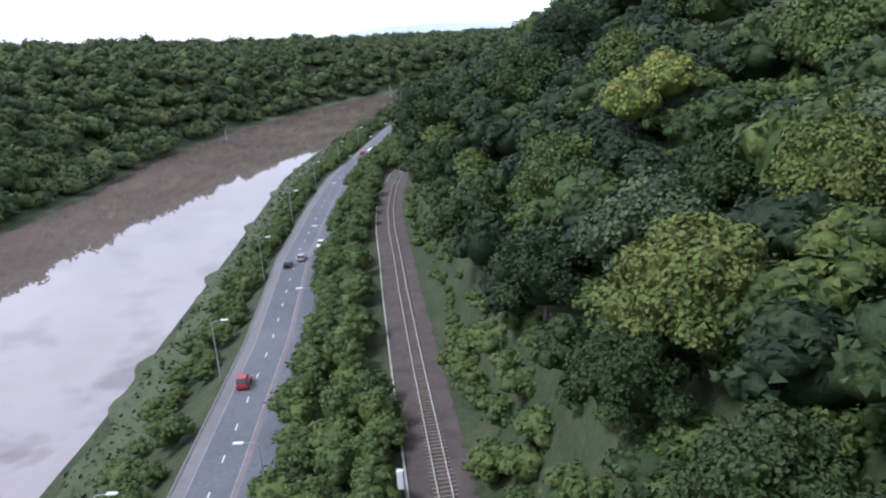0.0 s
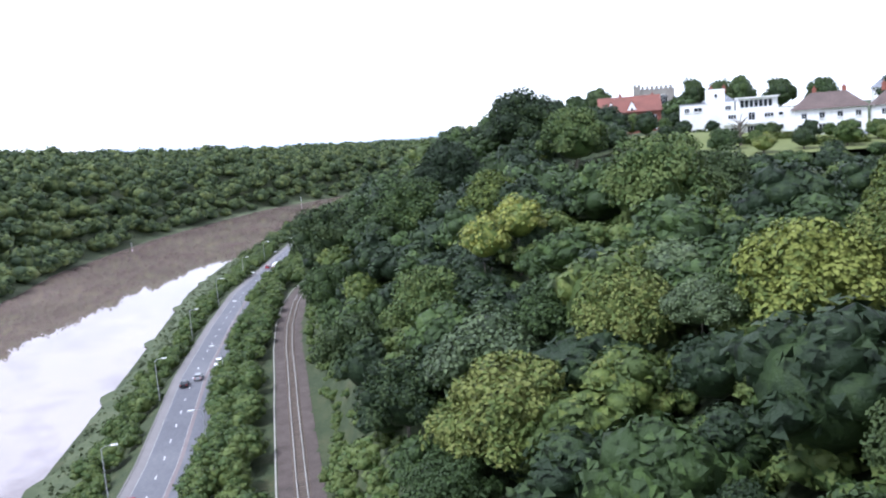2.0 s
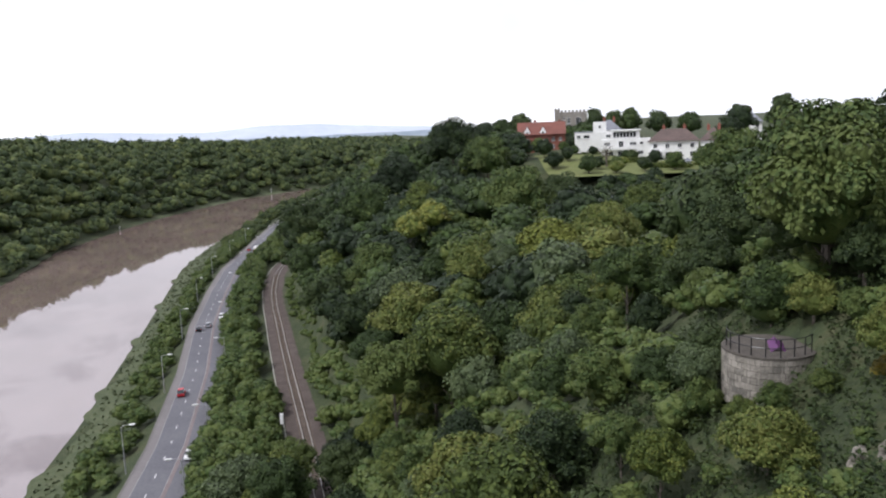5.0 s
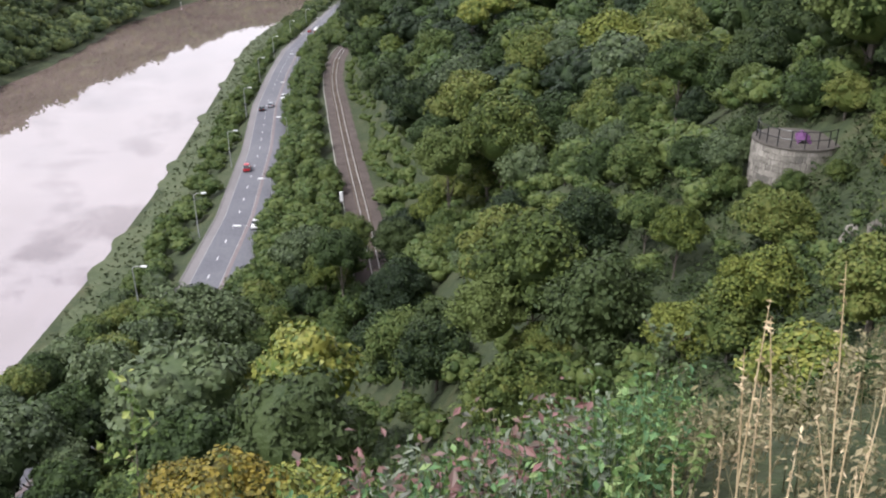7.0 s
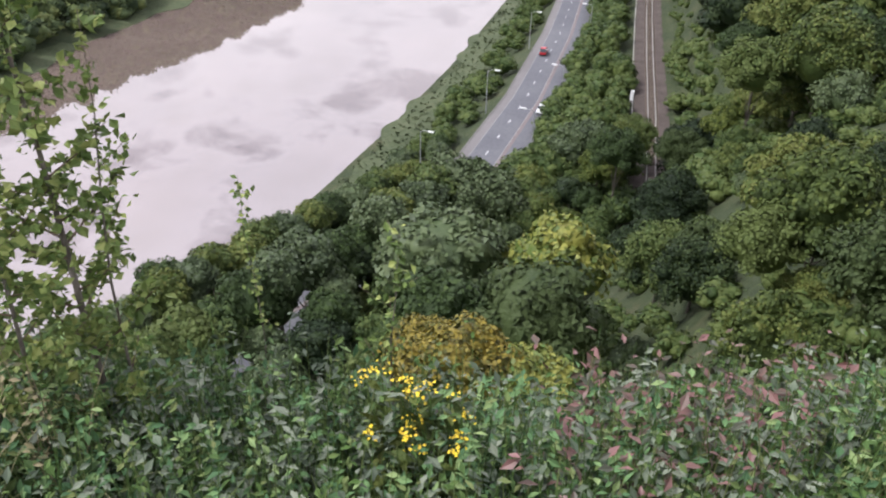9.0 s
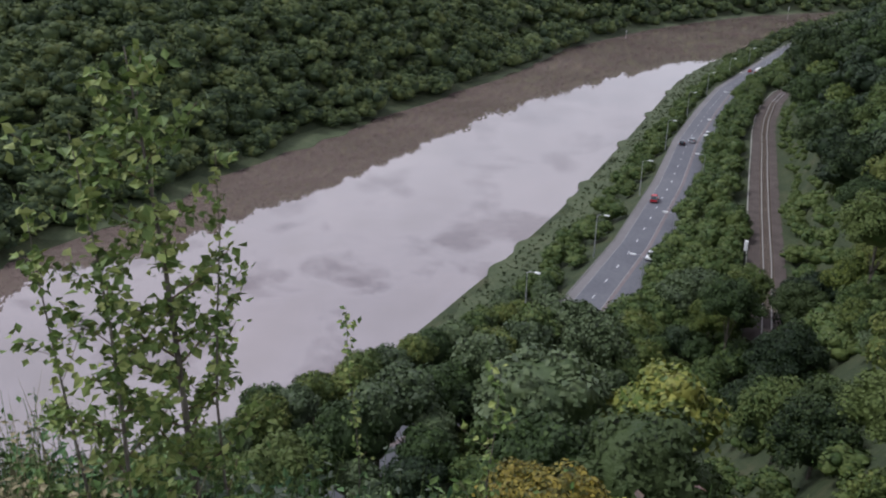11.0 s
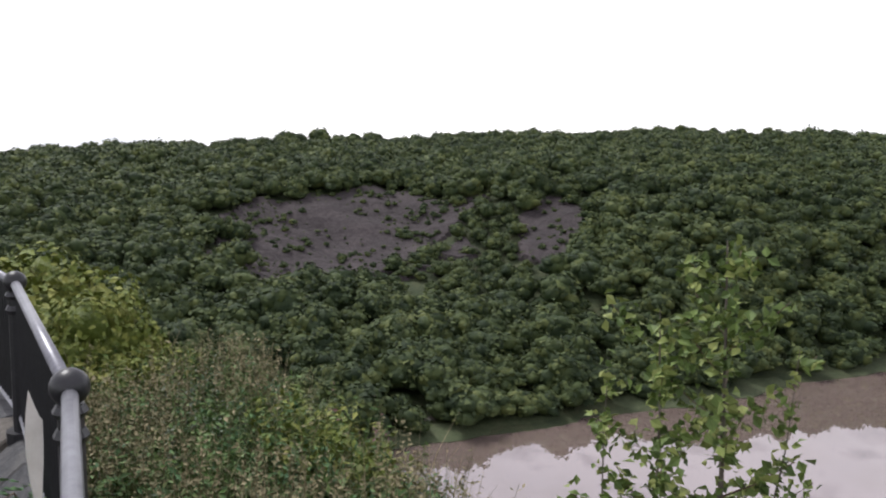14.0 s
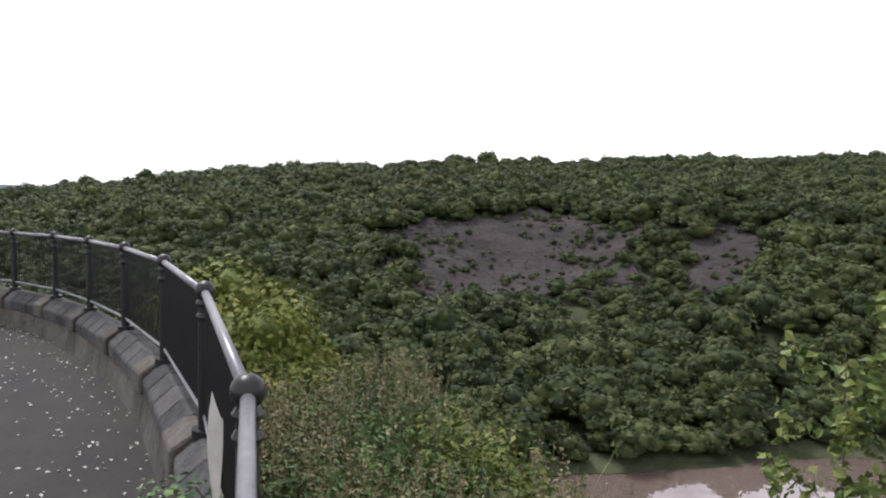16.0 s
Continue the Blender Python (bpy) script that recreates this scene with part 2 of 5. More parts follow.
def paint(name, c):
    return material(name, [tuple(v * 0.9 for v in c), c], 1, 0.25, 4, spec=0.6)


water_mat = bpy.data.materials.new("muddy river water")
water_mat.use_nodes = True
t = water_mat.node_tree
t.nodes.clear()
at = node(t, "ShaderNodeNewGeometry")
silt = node(t, "ShaderNodeTexNoise", Scale=0.02, Detail=5.0, Roughness=0.6)
t.links.new(at.outputs["Position"], silt.inputs["Vector"])
silt_ramp = node(t, "ShaderNodeValToRGB")
silt_ramp.color_ramp.elements[0].position, silt_ramp.color_ramp.elements[0].color = 0.3, (0.15, 0.115, 0.1, 1)
silt_ramp.color_ramp.elements[1].position, silt_ramp.color_ramp.elements[1].color = 0.7, (0.21, 0.16, 0.14, 1)
t.links.new(silt.outputs["Fac"], silt_ramp.inputs["Fac"])
ripple = node(t, "ShaderNodeTexNoise", Scale=0.5, Detail=3.0, Roughness=0.5)
t.links.new(at.outputs["Position"], ripple.inputs["Vector"])
wave = node(t, "ShaderNodeBump", Strength=0.012, Distance=0.2)
t.links.new(ripple.outputs["Fac"], wave.inputs["Height"])
body = node(t, "ShaderNodeBsdfDiffuse")
t.links.new(silt_ramp.outputs["Color"], body.inputs["Color"])
shine = node(t, "ShaderNodeBsdfGlossy", Roughness=0.0)
shine.inputs["Color"].default_value = (0.95, 0.93, 0.95, 1)
fres = node(t, "ShaderNodeFresnel", IOR=4.0)
for n in (shine, fres):
    t.links.new(wave.outputs["Normal"], n.inputs["Normal"])
blend = node(t, "ShaderNodeMixShader")
t.links.new(fres.outputs[0], blend.inputs[0])
t.links.new(body.outputs[0], blend.inputs[1])
t.links.new(shine.outputs[0], blend.inputs[2])
t.links.new(blend.outputs[0], node(t, "ShaderNodeOutputMaterial").inputs[0])


# ---- mesh helpers ----
def mesh_of(name, v, f, mat, smooth=False):
    """A mesh from arrays: v (n, 3), f (m, 3) or (m, 4)."""
    v, f = np.asarray(v, np.float32), np.asarray(f, np.int32)
    me = bpy.data.meshes.new(name)
    k = f.shape[1]
    me.vertices.add(len(v))
    me.vertices.foreach_set("co", v.ravel())
    me.loops.add(f.size)
    me.loops.foreach_set("vertex_index", f.ravel())
    me.polygons.add(len(f))
    me.polygons.foreach_set("loop_start", np.arange(0, f.size, k, dtype=np.int32))
    me.update(calc_edges=True)
    me.materials.append(mat)
    me.shade_smooth() if smooth else me.shade_flat()
    return me


def thing(name, label, category, x=0, y=0, z=0, rz=0, group="", kind=""):
    """An Empty at a thing's base; its parts hang under it."""
    ob = new(name)
    ob.matrix_basis = pose(x, y, z, 0, 0, rz)
    return tagged(ob, label, category, group, kind)


def part(name, data, mat, parent, label="", smooth=False):
    """One mesh object under a thing or a part, from arrays or a bmesh."""
    if isinstance(data, bmesh.types.BMesh):
        me = bpy.data.meshes.new(name)
        data.to_mesh(me)
        data.free()
        me.materials.append(mat)
    elif isinstance(data, bpy.types.Mesh):
        me = data
    else:
        me = mesh_of(name, data[0], data[1], mat, smooth)
    ob = new(name, me)
    ob.parent = parent
    return tagged(ob, label)


def join(items):
    vs, fs, n = [], [], 0
    for v, f in items:
        vs.append(v)
        fs.append(np.asarray(f) + n)
        n += len(v)
    return np.concatenate(vs), np.concatenate(fs)


def tube(points, radii, sides=6):
    """A tapered tube along points, with closed ends, in quads."""
    p = np.asarray(points, float)
    r = np.broadcast_to(np.asarray(radii, float), (len(p),))
    d = np.gradient(p, axis=0)
    d /= np.maximum(np.linalg.norm(d, axis=1, keepdims=True), 1e-9)
    ref = np.where(np.abs(d[:, 2:3]) > 0.9, np.array([[1.0, 0, 0]]), np.array([[0, 0, 1.0]]))
    a = np.cross(d, ref)
    a /= np.maximum(np.linalg.norm(a, axis=1, keepdims=True), 1e-9)
    b = np.cross(d, a)
    w = np.linspace(0, 2 * math.pi, sides, endpoint=False)
    ring = p[:, None] + r[:, None, None] * (np.cos(w)[None, :, None] * a[:, None] + np.sin(w)[None, :, None] * b[:, None])
    v = np.concatenate([ring.reshape(-1, 3), p[:1], p[-1:]])
    f, n = [], len(p)
    for i in range(n - 1):
        for j in range(sides):
            k = (j + 1) % sides
            f.append((i * sides + j, i * sides + k, (i + 1) * sides + k, (i + 1) * sides + j))
    for j in range(0, sides, 2):
        f.append((n * sides, (j + 2) % sides, (j + 1) % sides, j))
        e = (n - 1) * sides
        f.append((n * sides + 1, e + j, e + (j + 1) % sides, e + (j + 2) % sides))
    return v, np.array(f)


def box(x0, y0, z0, x1, y1, z1):
    v = np.array([(x, y, z) for x in (x0, x1) for y in (y0, y1) for z in (z0, z1)], float)
    f = np.array([(0, 1, 3, 2), (4, 6, 7, 5), (0, 4, 5, 1), (2, 3, 7, 6), (0, 2, 6, 4), (1, 5, 7, 3)])
    return v, f


def soft_box(x0, y0, z0, x1, y1, z1, edge=0.02, segments=1):
    bm = bmesh.new()
    v, f = box(x0, y0, z0, x1, y1, z1)
    vs = [bm.verts.new(p) for p in v]
    for q in f:
        bm.faces.new([vs[i] for i in q])
    bmesh.ops.bevel(bm, geom=bm.edges[:], offset=edge, segments=segments, affect="EDGES")
    bmesh.ops.recalc_face_normals(bm, faces=bm.faces)
    return bm


def prism(outline, y0, y1):
    """An x-z outline drawn out from y0 to y1, as a bmesh."""
    bm = bmesh.new()
    a = [bm.verts.new((x, y0, z)) for x, z in outline]
    b = [bm.verts.new((x, y1, z)) for x, z in outline]
    bm.faces.new(a)
    bm.faces.new(b[::-1])
    for i in range(len(a)):
        j = (i + 1) % len(a)
        bm.faces.new((a[i], b[i], b[j], a[j]))
    bmesh.ops.recalc_face_normals(bm, faces=bm.faces)
    return bm


def ico(sub, r=1.0):
    bm = bmesh.new()
    bmesh.ops.create_icosphere(bm, subdivisions=sub, radius=r)
    v = np.array([p.co for p in bm.verts])
    f = np.array([[q.index for q in p.verts] for p in bm.faces])
    bm.free()
    return v, f


# ---- lie of the land ----
def curve(table):
    """A smooth-enough line through (at, value) pairs."""
    a = np.array([p[0] for p in table], float)
    b = np.array([p[1] for p in table], float)
    return lambda q: np.interp(q, a, b)


def step(a, b, q):
    k = np.clip((np.asarray(q, float) - a) / (b - a), 0, 1)
    return k * k * (3 - 2 * k)


# lines along the valley: x for a given y
near_water = curve([(-400, -84), (0, -84), (70, -82), (85, -77), (110, -80), (140, -84), (187, -92), (285, -113), (405, -140), (472, -148), (716, -155), (823, -149), (1000, -100), (1300, 60)])
far_water = curve([(-400, -150), (0, -158), (45, -165), (90, -175), (187, -197), (270, -208), (383, -222), (480, -245), (600, -250), (705, -242), (814, -222), (917, -169), (1000, -130), (1300, 20)])
road_x = curve([(-400, -72), (0, -66), (67, -57.5), (95, -53.5), (120, -52.5), (156, -58), (205, -68.5), (257, -82), (309, -92.5), (360, -101.5), (420, -106.5), (473, -111), (600, -121), (800, -118), (1000, -70)])
rail_x = curve([(100, -19), (125, -24), (154, -31.5), (190, -41.5), (225, -51), (246, -56.5), (270, -63), (295, -69), (327, -75), (350, -77.5), (364, -77.5), (385, -75), (420, -68)])
foot_x = curve([(-400, -60), (-100, -54), (-20, -50), (-5, -47), (0, -45), (3, -36.8), (6, -32.5), (10, -27.5), (20, -24), (50, -25), (100, -22), (125, -20), (154, -27), (190, -37), (246, -52), (295, -65), (327, -70), (364, -72), (420, -62), (500, -40), (650, 0), (900, 70), (1300, 220)])
rise_far = curve([(0, 8.5), (4, 10), (9, 23), (20, 32), (32, 38), (42, 41), (55, 43), (70, 44.5), (120, 46), (200, 52), (1500, 52)])
rise_top = curve([(0, 8.5), (4, 10), (9, 25), (20, 35), (32, 42), (42, 47), (55, 51), (70, 53.5), (120, 54.5), (300, 56), (1500, 56)])
rise_near = curve([(0, 8), (8, 20), (20, 42), (28, 54), (34, 63.4), (36.5, 64.8), (40, 65.0), (60, 65.1), (1500, 65.5)])
rise_mid = curve([(0, 8), (10, 21), (20, 34), (26, 42), (34, 49), (40, 53.5), (46, 58), (60, 60), (120, 60), (1500, 60)])
rise_west = curve([(0, 0.2), (5, 1.4), (14, 3.5), (60, 14), (110, 28), (160, 42), (230, 52), (320, 57), (430, 42), (700, 10), (1500, -60)])
rise_steep = curve([(0, 0.2), (5, 1.4), (14, 6), (30, 18), (50, 32), (75, 41), (110, 48), (160, 53), (230, 56), (320, 57), (430, 42), (700, 10), (1500, -60)])
ridge_west = curve([(-400, 4), (-170, 33), (-92, 45), (20, 51), (140, 55), (270, 62), (450, 62), (750, 60), (1000, 48), (1200, 40)])


def height(x, y):
    """The ground's height at x, y (numpy arrays or numbers)."""
    x, y = np.asarray(x, float), np.asarray(y, float)
    s = x - foot_x(y)
    a, k = step(4, 42, y), step(55, 115, y)
    q = step(225, 290, y)
    hill = (rise_near(s) - 1.0 * step(-1, 9, -y)) * (1 - a) + (rise_mid(s) * (1 - k) + (rise_far(s) * (1 - q) + rise_top(s) * q) * k) * a
    hill = hill + 1.6 * np.sin(x * 0.09 + 1.7 * np.sin(y * 0.04)) * np.sin(y * 0.075) * step(10, 40, s) * step(30, 70, y)
    shelf = 6.8 + 1.7 * np.clip((x - road_x(y) - 7) / np.maximum(foot_x(y) - road_x(y) - 13, 4), 0, 1)
    bank = np.minimum(np.where(x < road_x(y) - 5.6, np.interp((x - near_water(y)) / np.maximum(road_x(y) - 6.0 - near_water(y), 3), [-2, 0, 0.2, 0.55, 0.8, 1], [-5, 0.05, 0.5, 1.6, 4.2, 6.75]), shelf), shelf)
    near = np.where(s > 0, np.maximum(hill, shelf), bank)
    u, w = far_water(y) - x, step(70, 170, y)
    west = np.where(u > 0, (rise_west(u) * (1 - w) + rise_steep(u) * w) * ridge_west(y) / 57 + 2.0 * np.sin(x * 0.05 + y * 0.02) * np.sin(y * 0.037) * step(20, 80, u), -0.06 * np.minimum(-u, 40) - 0.02)
    # a spur that comes down in front of the quarry
    along = np.clip(((x + 318) * 78 + (y - 107) * -78) / 12168.0, 0, 1)
    off = np.hypot(x + 318 - 78 * along, y - 107 + 78 * along)
    west = west + np.where(u > 10, 3.5 * (1 - along) ** 2 * np.exp(-(off / 12) ** 2), 0) - 7.0 * np.exp(-(((x + 283) / 45) ** 2 + ((y - 30) / 42) ** 2)) - 0.06 * np.maximum(u - 430, 0)
    mid = (near_water(y) + far_water(y)) / 2
    return np.where(x > mid, near, west)


def strip(ys, left, right, lift, floor=None):
    """A band along the valley between two x-lines."""
    ys = np.asarray(ys, float)
    a, b = left(ys), right(ys)
    za = lift + (height((a + b) / 2, ys) if floor is None else floor)
    v = np.concatenate([np.stack([a, ys, np.broadcast_to(za, ys.shape)], 1), np.stack([b, ys, np.broadcast_to(za, ys.shape)], 1)])
    n = len(ys)
    f = np.array([(i, n + i, n + i + 1, i + 1) for i in range(n - 1)])
    return v, f


def sheet(xs, ys):
    gx, gy = np.meshgrid(xs, ys)
    v = np.stack([gx, gy, height(gx, gy)], 2).reshape(-1, 3)
    nx, ny = len(xs), len(ys)
    i = (np.arange(ny - 1)[:, None] * nx + np.arange(nx - 1)[None]).ravel()
    return v, np.stack([i, i + 1, i + nx + 1, i + nx], 1)


xs = np.unique(np.concatenate([np.arange(-1800, -420, 60), np.arange(-420, -160, 8), np.arange(-160, 40, 2.5), np.arange(-16, 12, 1.0), np.arange(40, 160, 8), np.arange(160, 1800, 60)]).astype(float))
ys = np.unique(np.concatenate([np.arange(-600, -60, 40), np.arange(-60, 60, 4), np.arange(-14, 24, 1.0), np.arange(60, 480, 5), np.arange(480, 1100, 20), np.arange(1100, 2400, 100)]).astype(float))
ground = new("ground", mesh_of("ground", *sheet(xs, ys), earth, True))
tagged(ground, "steep wooded valley sides of dark earth and ivy", "ground", kind="structure")

river_ys = np.arange(-500, 1300, 10.0)
river = new("water", mesh_of("water", *strip(river_ys, lambda y: far_water(y) - 6, lambda y: near_water(y) + 4, 0, 0.0), water_mat))
tagged(river, "calm brown tidal river mirroring the cloudy sky", "river", kind="structure")
# saltmarsh on both banks
yy = np.arange(40, 620, 3.0)
edge = lambda y: near_water(y) + 1.3 * np.sin(y * 0.35) + 1.8 * np.sin(y * 0.11 + 1) + 0.8
marsh_v, marsh_f = [], []
for i, k in enumerate(np.linspace(0, 1, 6)):
    x = edge(yy) * (1 - k) + (near_water(yy) * 0.45 + (road_x(yy) - 6) * 0.55) * k
    marsh_v.append(np.stack([x, yy, np.maximum(height(x, yy), 0.05) + 0.25 * (1 - k) + 0.05], 1))
n = len(yy)
marsh_f = [(a * n + i, (a + 1) * n + i, (a + 1) * n + i + 1, a * n + i + 1) for a in range(5) for i in range(n - 1)]
marsh = new("saltmarsh", mesh_of("saltmarsh", np.concatenate(marsh_v), marsh_f, reed))
tagged(marsh, "flat green saltmarsh grass along the muddy river bank", "grass", kind="structure")
for y0, y1, w in ((-60, 75, 4.0), (90, 150, 6.5), (168, 235, 7.5), (330, 520, 4), (620, 900, 7)):
    q = np.arange(y0, y1 + 1, 4.0)
    bulge = np.sin(np.clip((q - y0) / (y1 - y0), 0, 1) * math.pi) ** 0.5
    x0, x1 = far_water(q) - 5, far_water(q) + w * bulge * (0.75 + 0.25 * np.sin(q * 0.3)) - 0.5
    v = np.concatenate([np.stack([x0, q, 0 * q + 1.6], 1), np.stack([x1, q, 0 * q + 0.12], 1)])
    n = len(q)
    tagged(new("grass_bank", mesh_of("grass_bank", v, [(i, n + i, n + i + 1, i + 1) for i in range(n - 1)], reed)), "low green grass bank at the water's edge", "grass", kind="structure")
# pale towpath and mud under the far trees
q = np.arange(-60, 60, 4.0)
tagged(new("towpath", mesh_of("towpath", *strip(q, lambda y: far_water(y) - 9, lambda y: far_water(y) - 6.5, 0.25), kerb_pale)), "pale beaten riverside towpath under trees", "path", kind="structure")

# ---- road ----
ry = np.arange(-300, 900, 4.0)
shift = lambda off: (lambda y: road_x(y) + off * np.sqrt(1 + np.gradient(road_x(np.asarray(y, float)), np.asarray(y, float)) ** 2))
road = new("road", mesh_of("road", *strip(ry, shift(-5.6), shift(5.6), 0, 6.86), asphalt))
tagged(road, "grey asphalt two-way valley road with worn markings", "road", kind="structure")
part("shoulder", strip(ry, shift(-5.6), shift(-3.9), 0, 6.868), verge, road, "pale worn hard shoulder")
part("joint", strip(ry, shift(1.6), shift(2.3), 0, 6.868), road_scar, road, "brownish worn strip between carriageways")
part("edge_line", strip(ry, shift(-3.9), shift(-3.8), 0, 6.874), worn_paint, road)
part("edge_line", strip(ry, shift(1.5), shift(1.6), 0, 6.874), worn_paint, road)
part("kerb", join([strip(ry, shift(5.6), shift(5.85), 0, 7.0), strip(ry, shift(5.6), shift(5.602), 0, 6.9)]), verge, road, "worn grey concrete kerb")
part("kerb", join([strip(ry, shift(-5.85), shift(-5.6), 0, 7.0)]), verge, road)
for y in np.arange(60, 520, 8.1):
    q = np.array([y, y + 0.9, y + 1.8])
    part("dash", strip(q, shift(-1.18), shift(-1.02), 0, 6.876), road_paint, road)
q = np.arange(200, 300, 4.0)
roadside = new("low_wall", mesh_of("low_wall", *join([strip(q, shift(6.3), shift(6.32), 0, 7.6), strip(q, shift(6.3), shift(6.7), 0, 7.6)]), concrete))
tagged(roadside, "low pale concrete wall beside the road", "wall", kind="structure")

# ---- railway ----
ly = np.arange(96, 424, 3.0)
rs = lambda off: (lambda y: rail_x(y) + off * np.sqrt(1 + np.gradient(rail_x(np.asarray(y, float)), np.asarray(y, float)) ** 2))
bed = new("trackbed", mesh_of("trackbed", *strip(ly, rs(-3.6), rs(3.4), 0, 8.62), ballast))
tagged(bed, "brown stone ballast bed of a single railway track", "trackbed", kind="structure")
for off in (-0.75, 0.75):
    c = rs(off)(ly)
    part("rail", join([tube(np.stack([c, ly, 0 * ly + 8.84], 1), 0.1, 4)]), rail_steel, bed, "shiny steel rail")
sl = mesh_of("sleeper", *box(-1.3, -0.13, 8.6, 1.3, 0.13, 8.76), sleeper_wood)
for y in np.arange(132, 332, 0.8):
    ob = part("sleeper", sl, sleeper_wood, bed)
    ob.matrix_basis = pose(float(rail_x(y)), float(y), 0, 0, 0, math.degrees(math.atan2(float(rail_x(y + 1) - rail_x(y - 1)), -2.0)) + 180)
wall_line = np.stack([rs(-3.9)(ly), ly, 0 * ly + 8.9], 1)
tagged(new("cable_trough", mesh_of("cable_trough", *join([strip(ly, rs(-4.0), rs(-3.75), 0, 8.85), strip(ly, rs(-4.0), rs(-3.995), 0, 8.6)]), concrete)), "pale concrete cable trough along the railway", "trough", kind="structure")

# ---- foliage ----
rng = np.random.default_rng(7)


def cards(centres, normals, size, rng, long=1.5, three=False):
    """Kite-shaped leaf sprays at the given places, facing their normals; two triangles each."""
    n = len(centres)
    nn = normals / np.maximum(np.linalg.norm(normals, axis=1, keepdims=True), 1e-6)
    a = np.cross(nn, rng.normal(size=(n, 3)))
    a /= np.maximum(np.linalg.norm(a, axis=1, keepdims=True), 1e-6)
    b = np.cross(nn, a)
    s = (size * rng.uniform(0.6, 1.35, n))[:, None]
    if three:
        v = np.stack([centres - a * s * 0.8, centres + b * s * 0.75 + a * s * 0.55, centres - b * s * 0.75 + a * s * 0.45], 1).reshape(-1, 3)
        return v, np.arange(n)[:, None] * 3 + [[0, 1, 2]]
    v = np.stack([centres - a * s * long / 2, centres + b * s / 2 + nn * s * 0.15, centres + a * s * long / 2 - nn * s * 0.1, centres - b * s / 2 + nn * s * 0.15], 1).reshape(-1, 3)
    i = np.arange(n)[:, None] * 4
    return v, np.concatenate([i + [[0, 1, 2]], i + [[0, 2, 3]]])


def sphere_dirs(n, rng):
    d = rng.normal(size=(n, 3))
    return d / np.linalg.norm(d, axis=1, keepdims=True)


def crown(seed, wide, tall, lobes, leaves, size, core=1, three=False, solid=0.95):
    """A domed crown of uneven lobes from z = 0 up: leafy masses with loose sprays over them."""
    g = np.random.default_rng(seed)
    bv, bf = ico(core + 1)
    c, r = [], []
    for i in range(lobes):
        up = 0.02 + 0.96 * ((i + 0.5) / lobes) ** 0.85
        flat_ = math.sqrt(max(0.0, 1 - up * up))
        ang = i * 2.4 + g.uniform(-0.5, 0.5)
        reach_ = wide * 0.33 * g.uniform(0.75, 1.12)
        c.append((reach_ * flat_ * math.cos(ang), reach_ * flat_ * math.sin(ang), tall * (0.28 + 0.42 * up * g.uniform(0.8, 1.1))))
        r.append(wide * g.uniform(0.15, 0.25) * (9 / lobes) ** 0.45)
    c, r = np.array(c), np.array(r)
    items = [((0, 0, tall * 0.42) + ico(2)[0] * (wide * 0.36 * solid, wide * 0.36 * solid, tall * 0.36 * solid), ico(2)[1])]
    for i in range(lobes):
        jag = 1 + 0.13 * g.normal(size=(len(bv), 1))
        items.append((c[i] + bv * jag * r[i] * solid * (1, 1, 0.85), bf))
    per = max(1, leaves // lobes)
    for i in range(lobes):
        d = sphere_dirs(per, g)
        d[:, 2] = np.where(d[:, 2] < -0.35, -d[:, 2], d[:, 2])
        p = c[i] + d * r[i] * g.uniform(0.86, 1.2, (per, 1)) * (1, 1, 0.88)
        inside = np.zeros(per, bool)
        for j in range(lobes):
            if j != i:
                inside |= np.linalg.norm(p - c[j], axis=1) < r[j] * 0.85
        p, d = p[~inside], d[~inside]
        items.append(cards(p, d + 0.45 * g.normal(size=d.shape) + (0, 0, 0.25), size, g, 1.5, three))
    return join(items)


def trunk(seed, h, r, reach):
    g = np.random.default_rng(seed)
    bend = g.uniform(-0.3, 0.3, 2)
    items = [tube([(0, 0, -0.6), (bend[0] * 0.3, bend[1] * 0.3, h * 0.4), (bend[0], bend[1], h)], [r * 1.25, r, r * 0.5], 6)]
    for i in range(4):
        a = i * 1.7 + g.uniform(-0.4, 0.4)
        z = h * g.uniform(0.45, 0.8)
        items.append(tube([(bend[0] * 0.5, bend[1] * 0.5, z), (reach * 0.5 * math.cos(a), reach * 0.5 * math.sin(a), z + reach * 0.5), (reach * math.cos(a), reach * math.sin(a), z + reach * 1.1)], [r * 0.5, r * 0.35, r * 0.12], 5))
    return join(items)


# woods: far crowns joined into one mesh
tiny_crowns = [crown(120 + i, 1.0, g_, 6, 110, 0.075, -1, True, 0.85) for i, g_ in enumerate((0.8, 0.9, 0.7))]
far_crowns = [crown(100 + i, 1.0, g_, 9, 250, 0.062, -1, True, 0.85) for i, g_ in enumerate((0.85, 0.95, 0.8, 1.0, 0.85))]


def scatter(spots, widths, protos, rng):
    vs, fs, n = [], [], 0
    for (x, y, z), w in zip(spots, widths):
        v, f = protos[rng.integers(len(protos))]
        a = rng.uniform(0, 6.28)
        m = np.array([[math.cos(a), -math.sin(a), 0], [math.sin(a), math.cos(a), 0], [0, 0, 1]]) * w
        m[2] *= rng.uniform(0.7, 1.02)
        vs.append((v @ m.T + (x, y, z)).astype(np.float32))
        fs.append(f + n)
        n += len(v)
    return np.concatenate(vs), np.concatenate(fs)


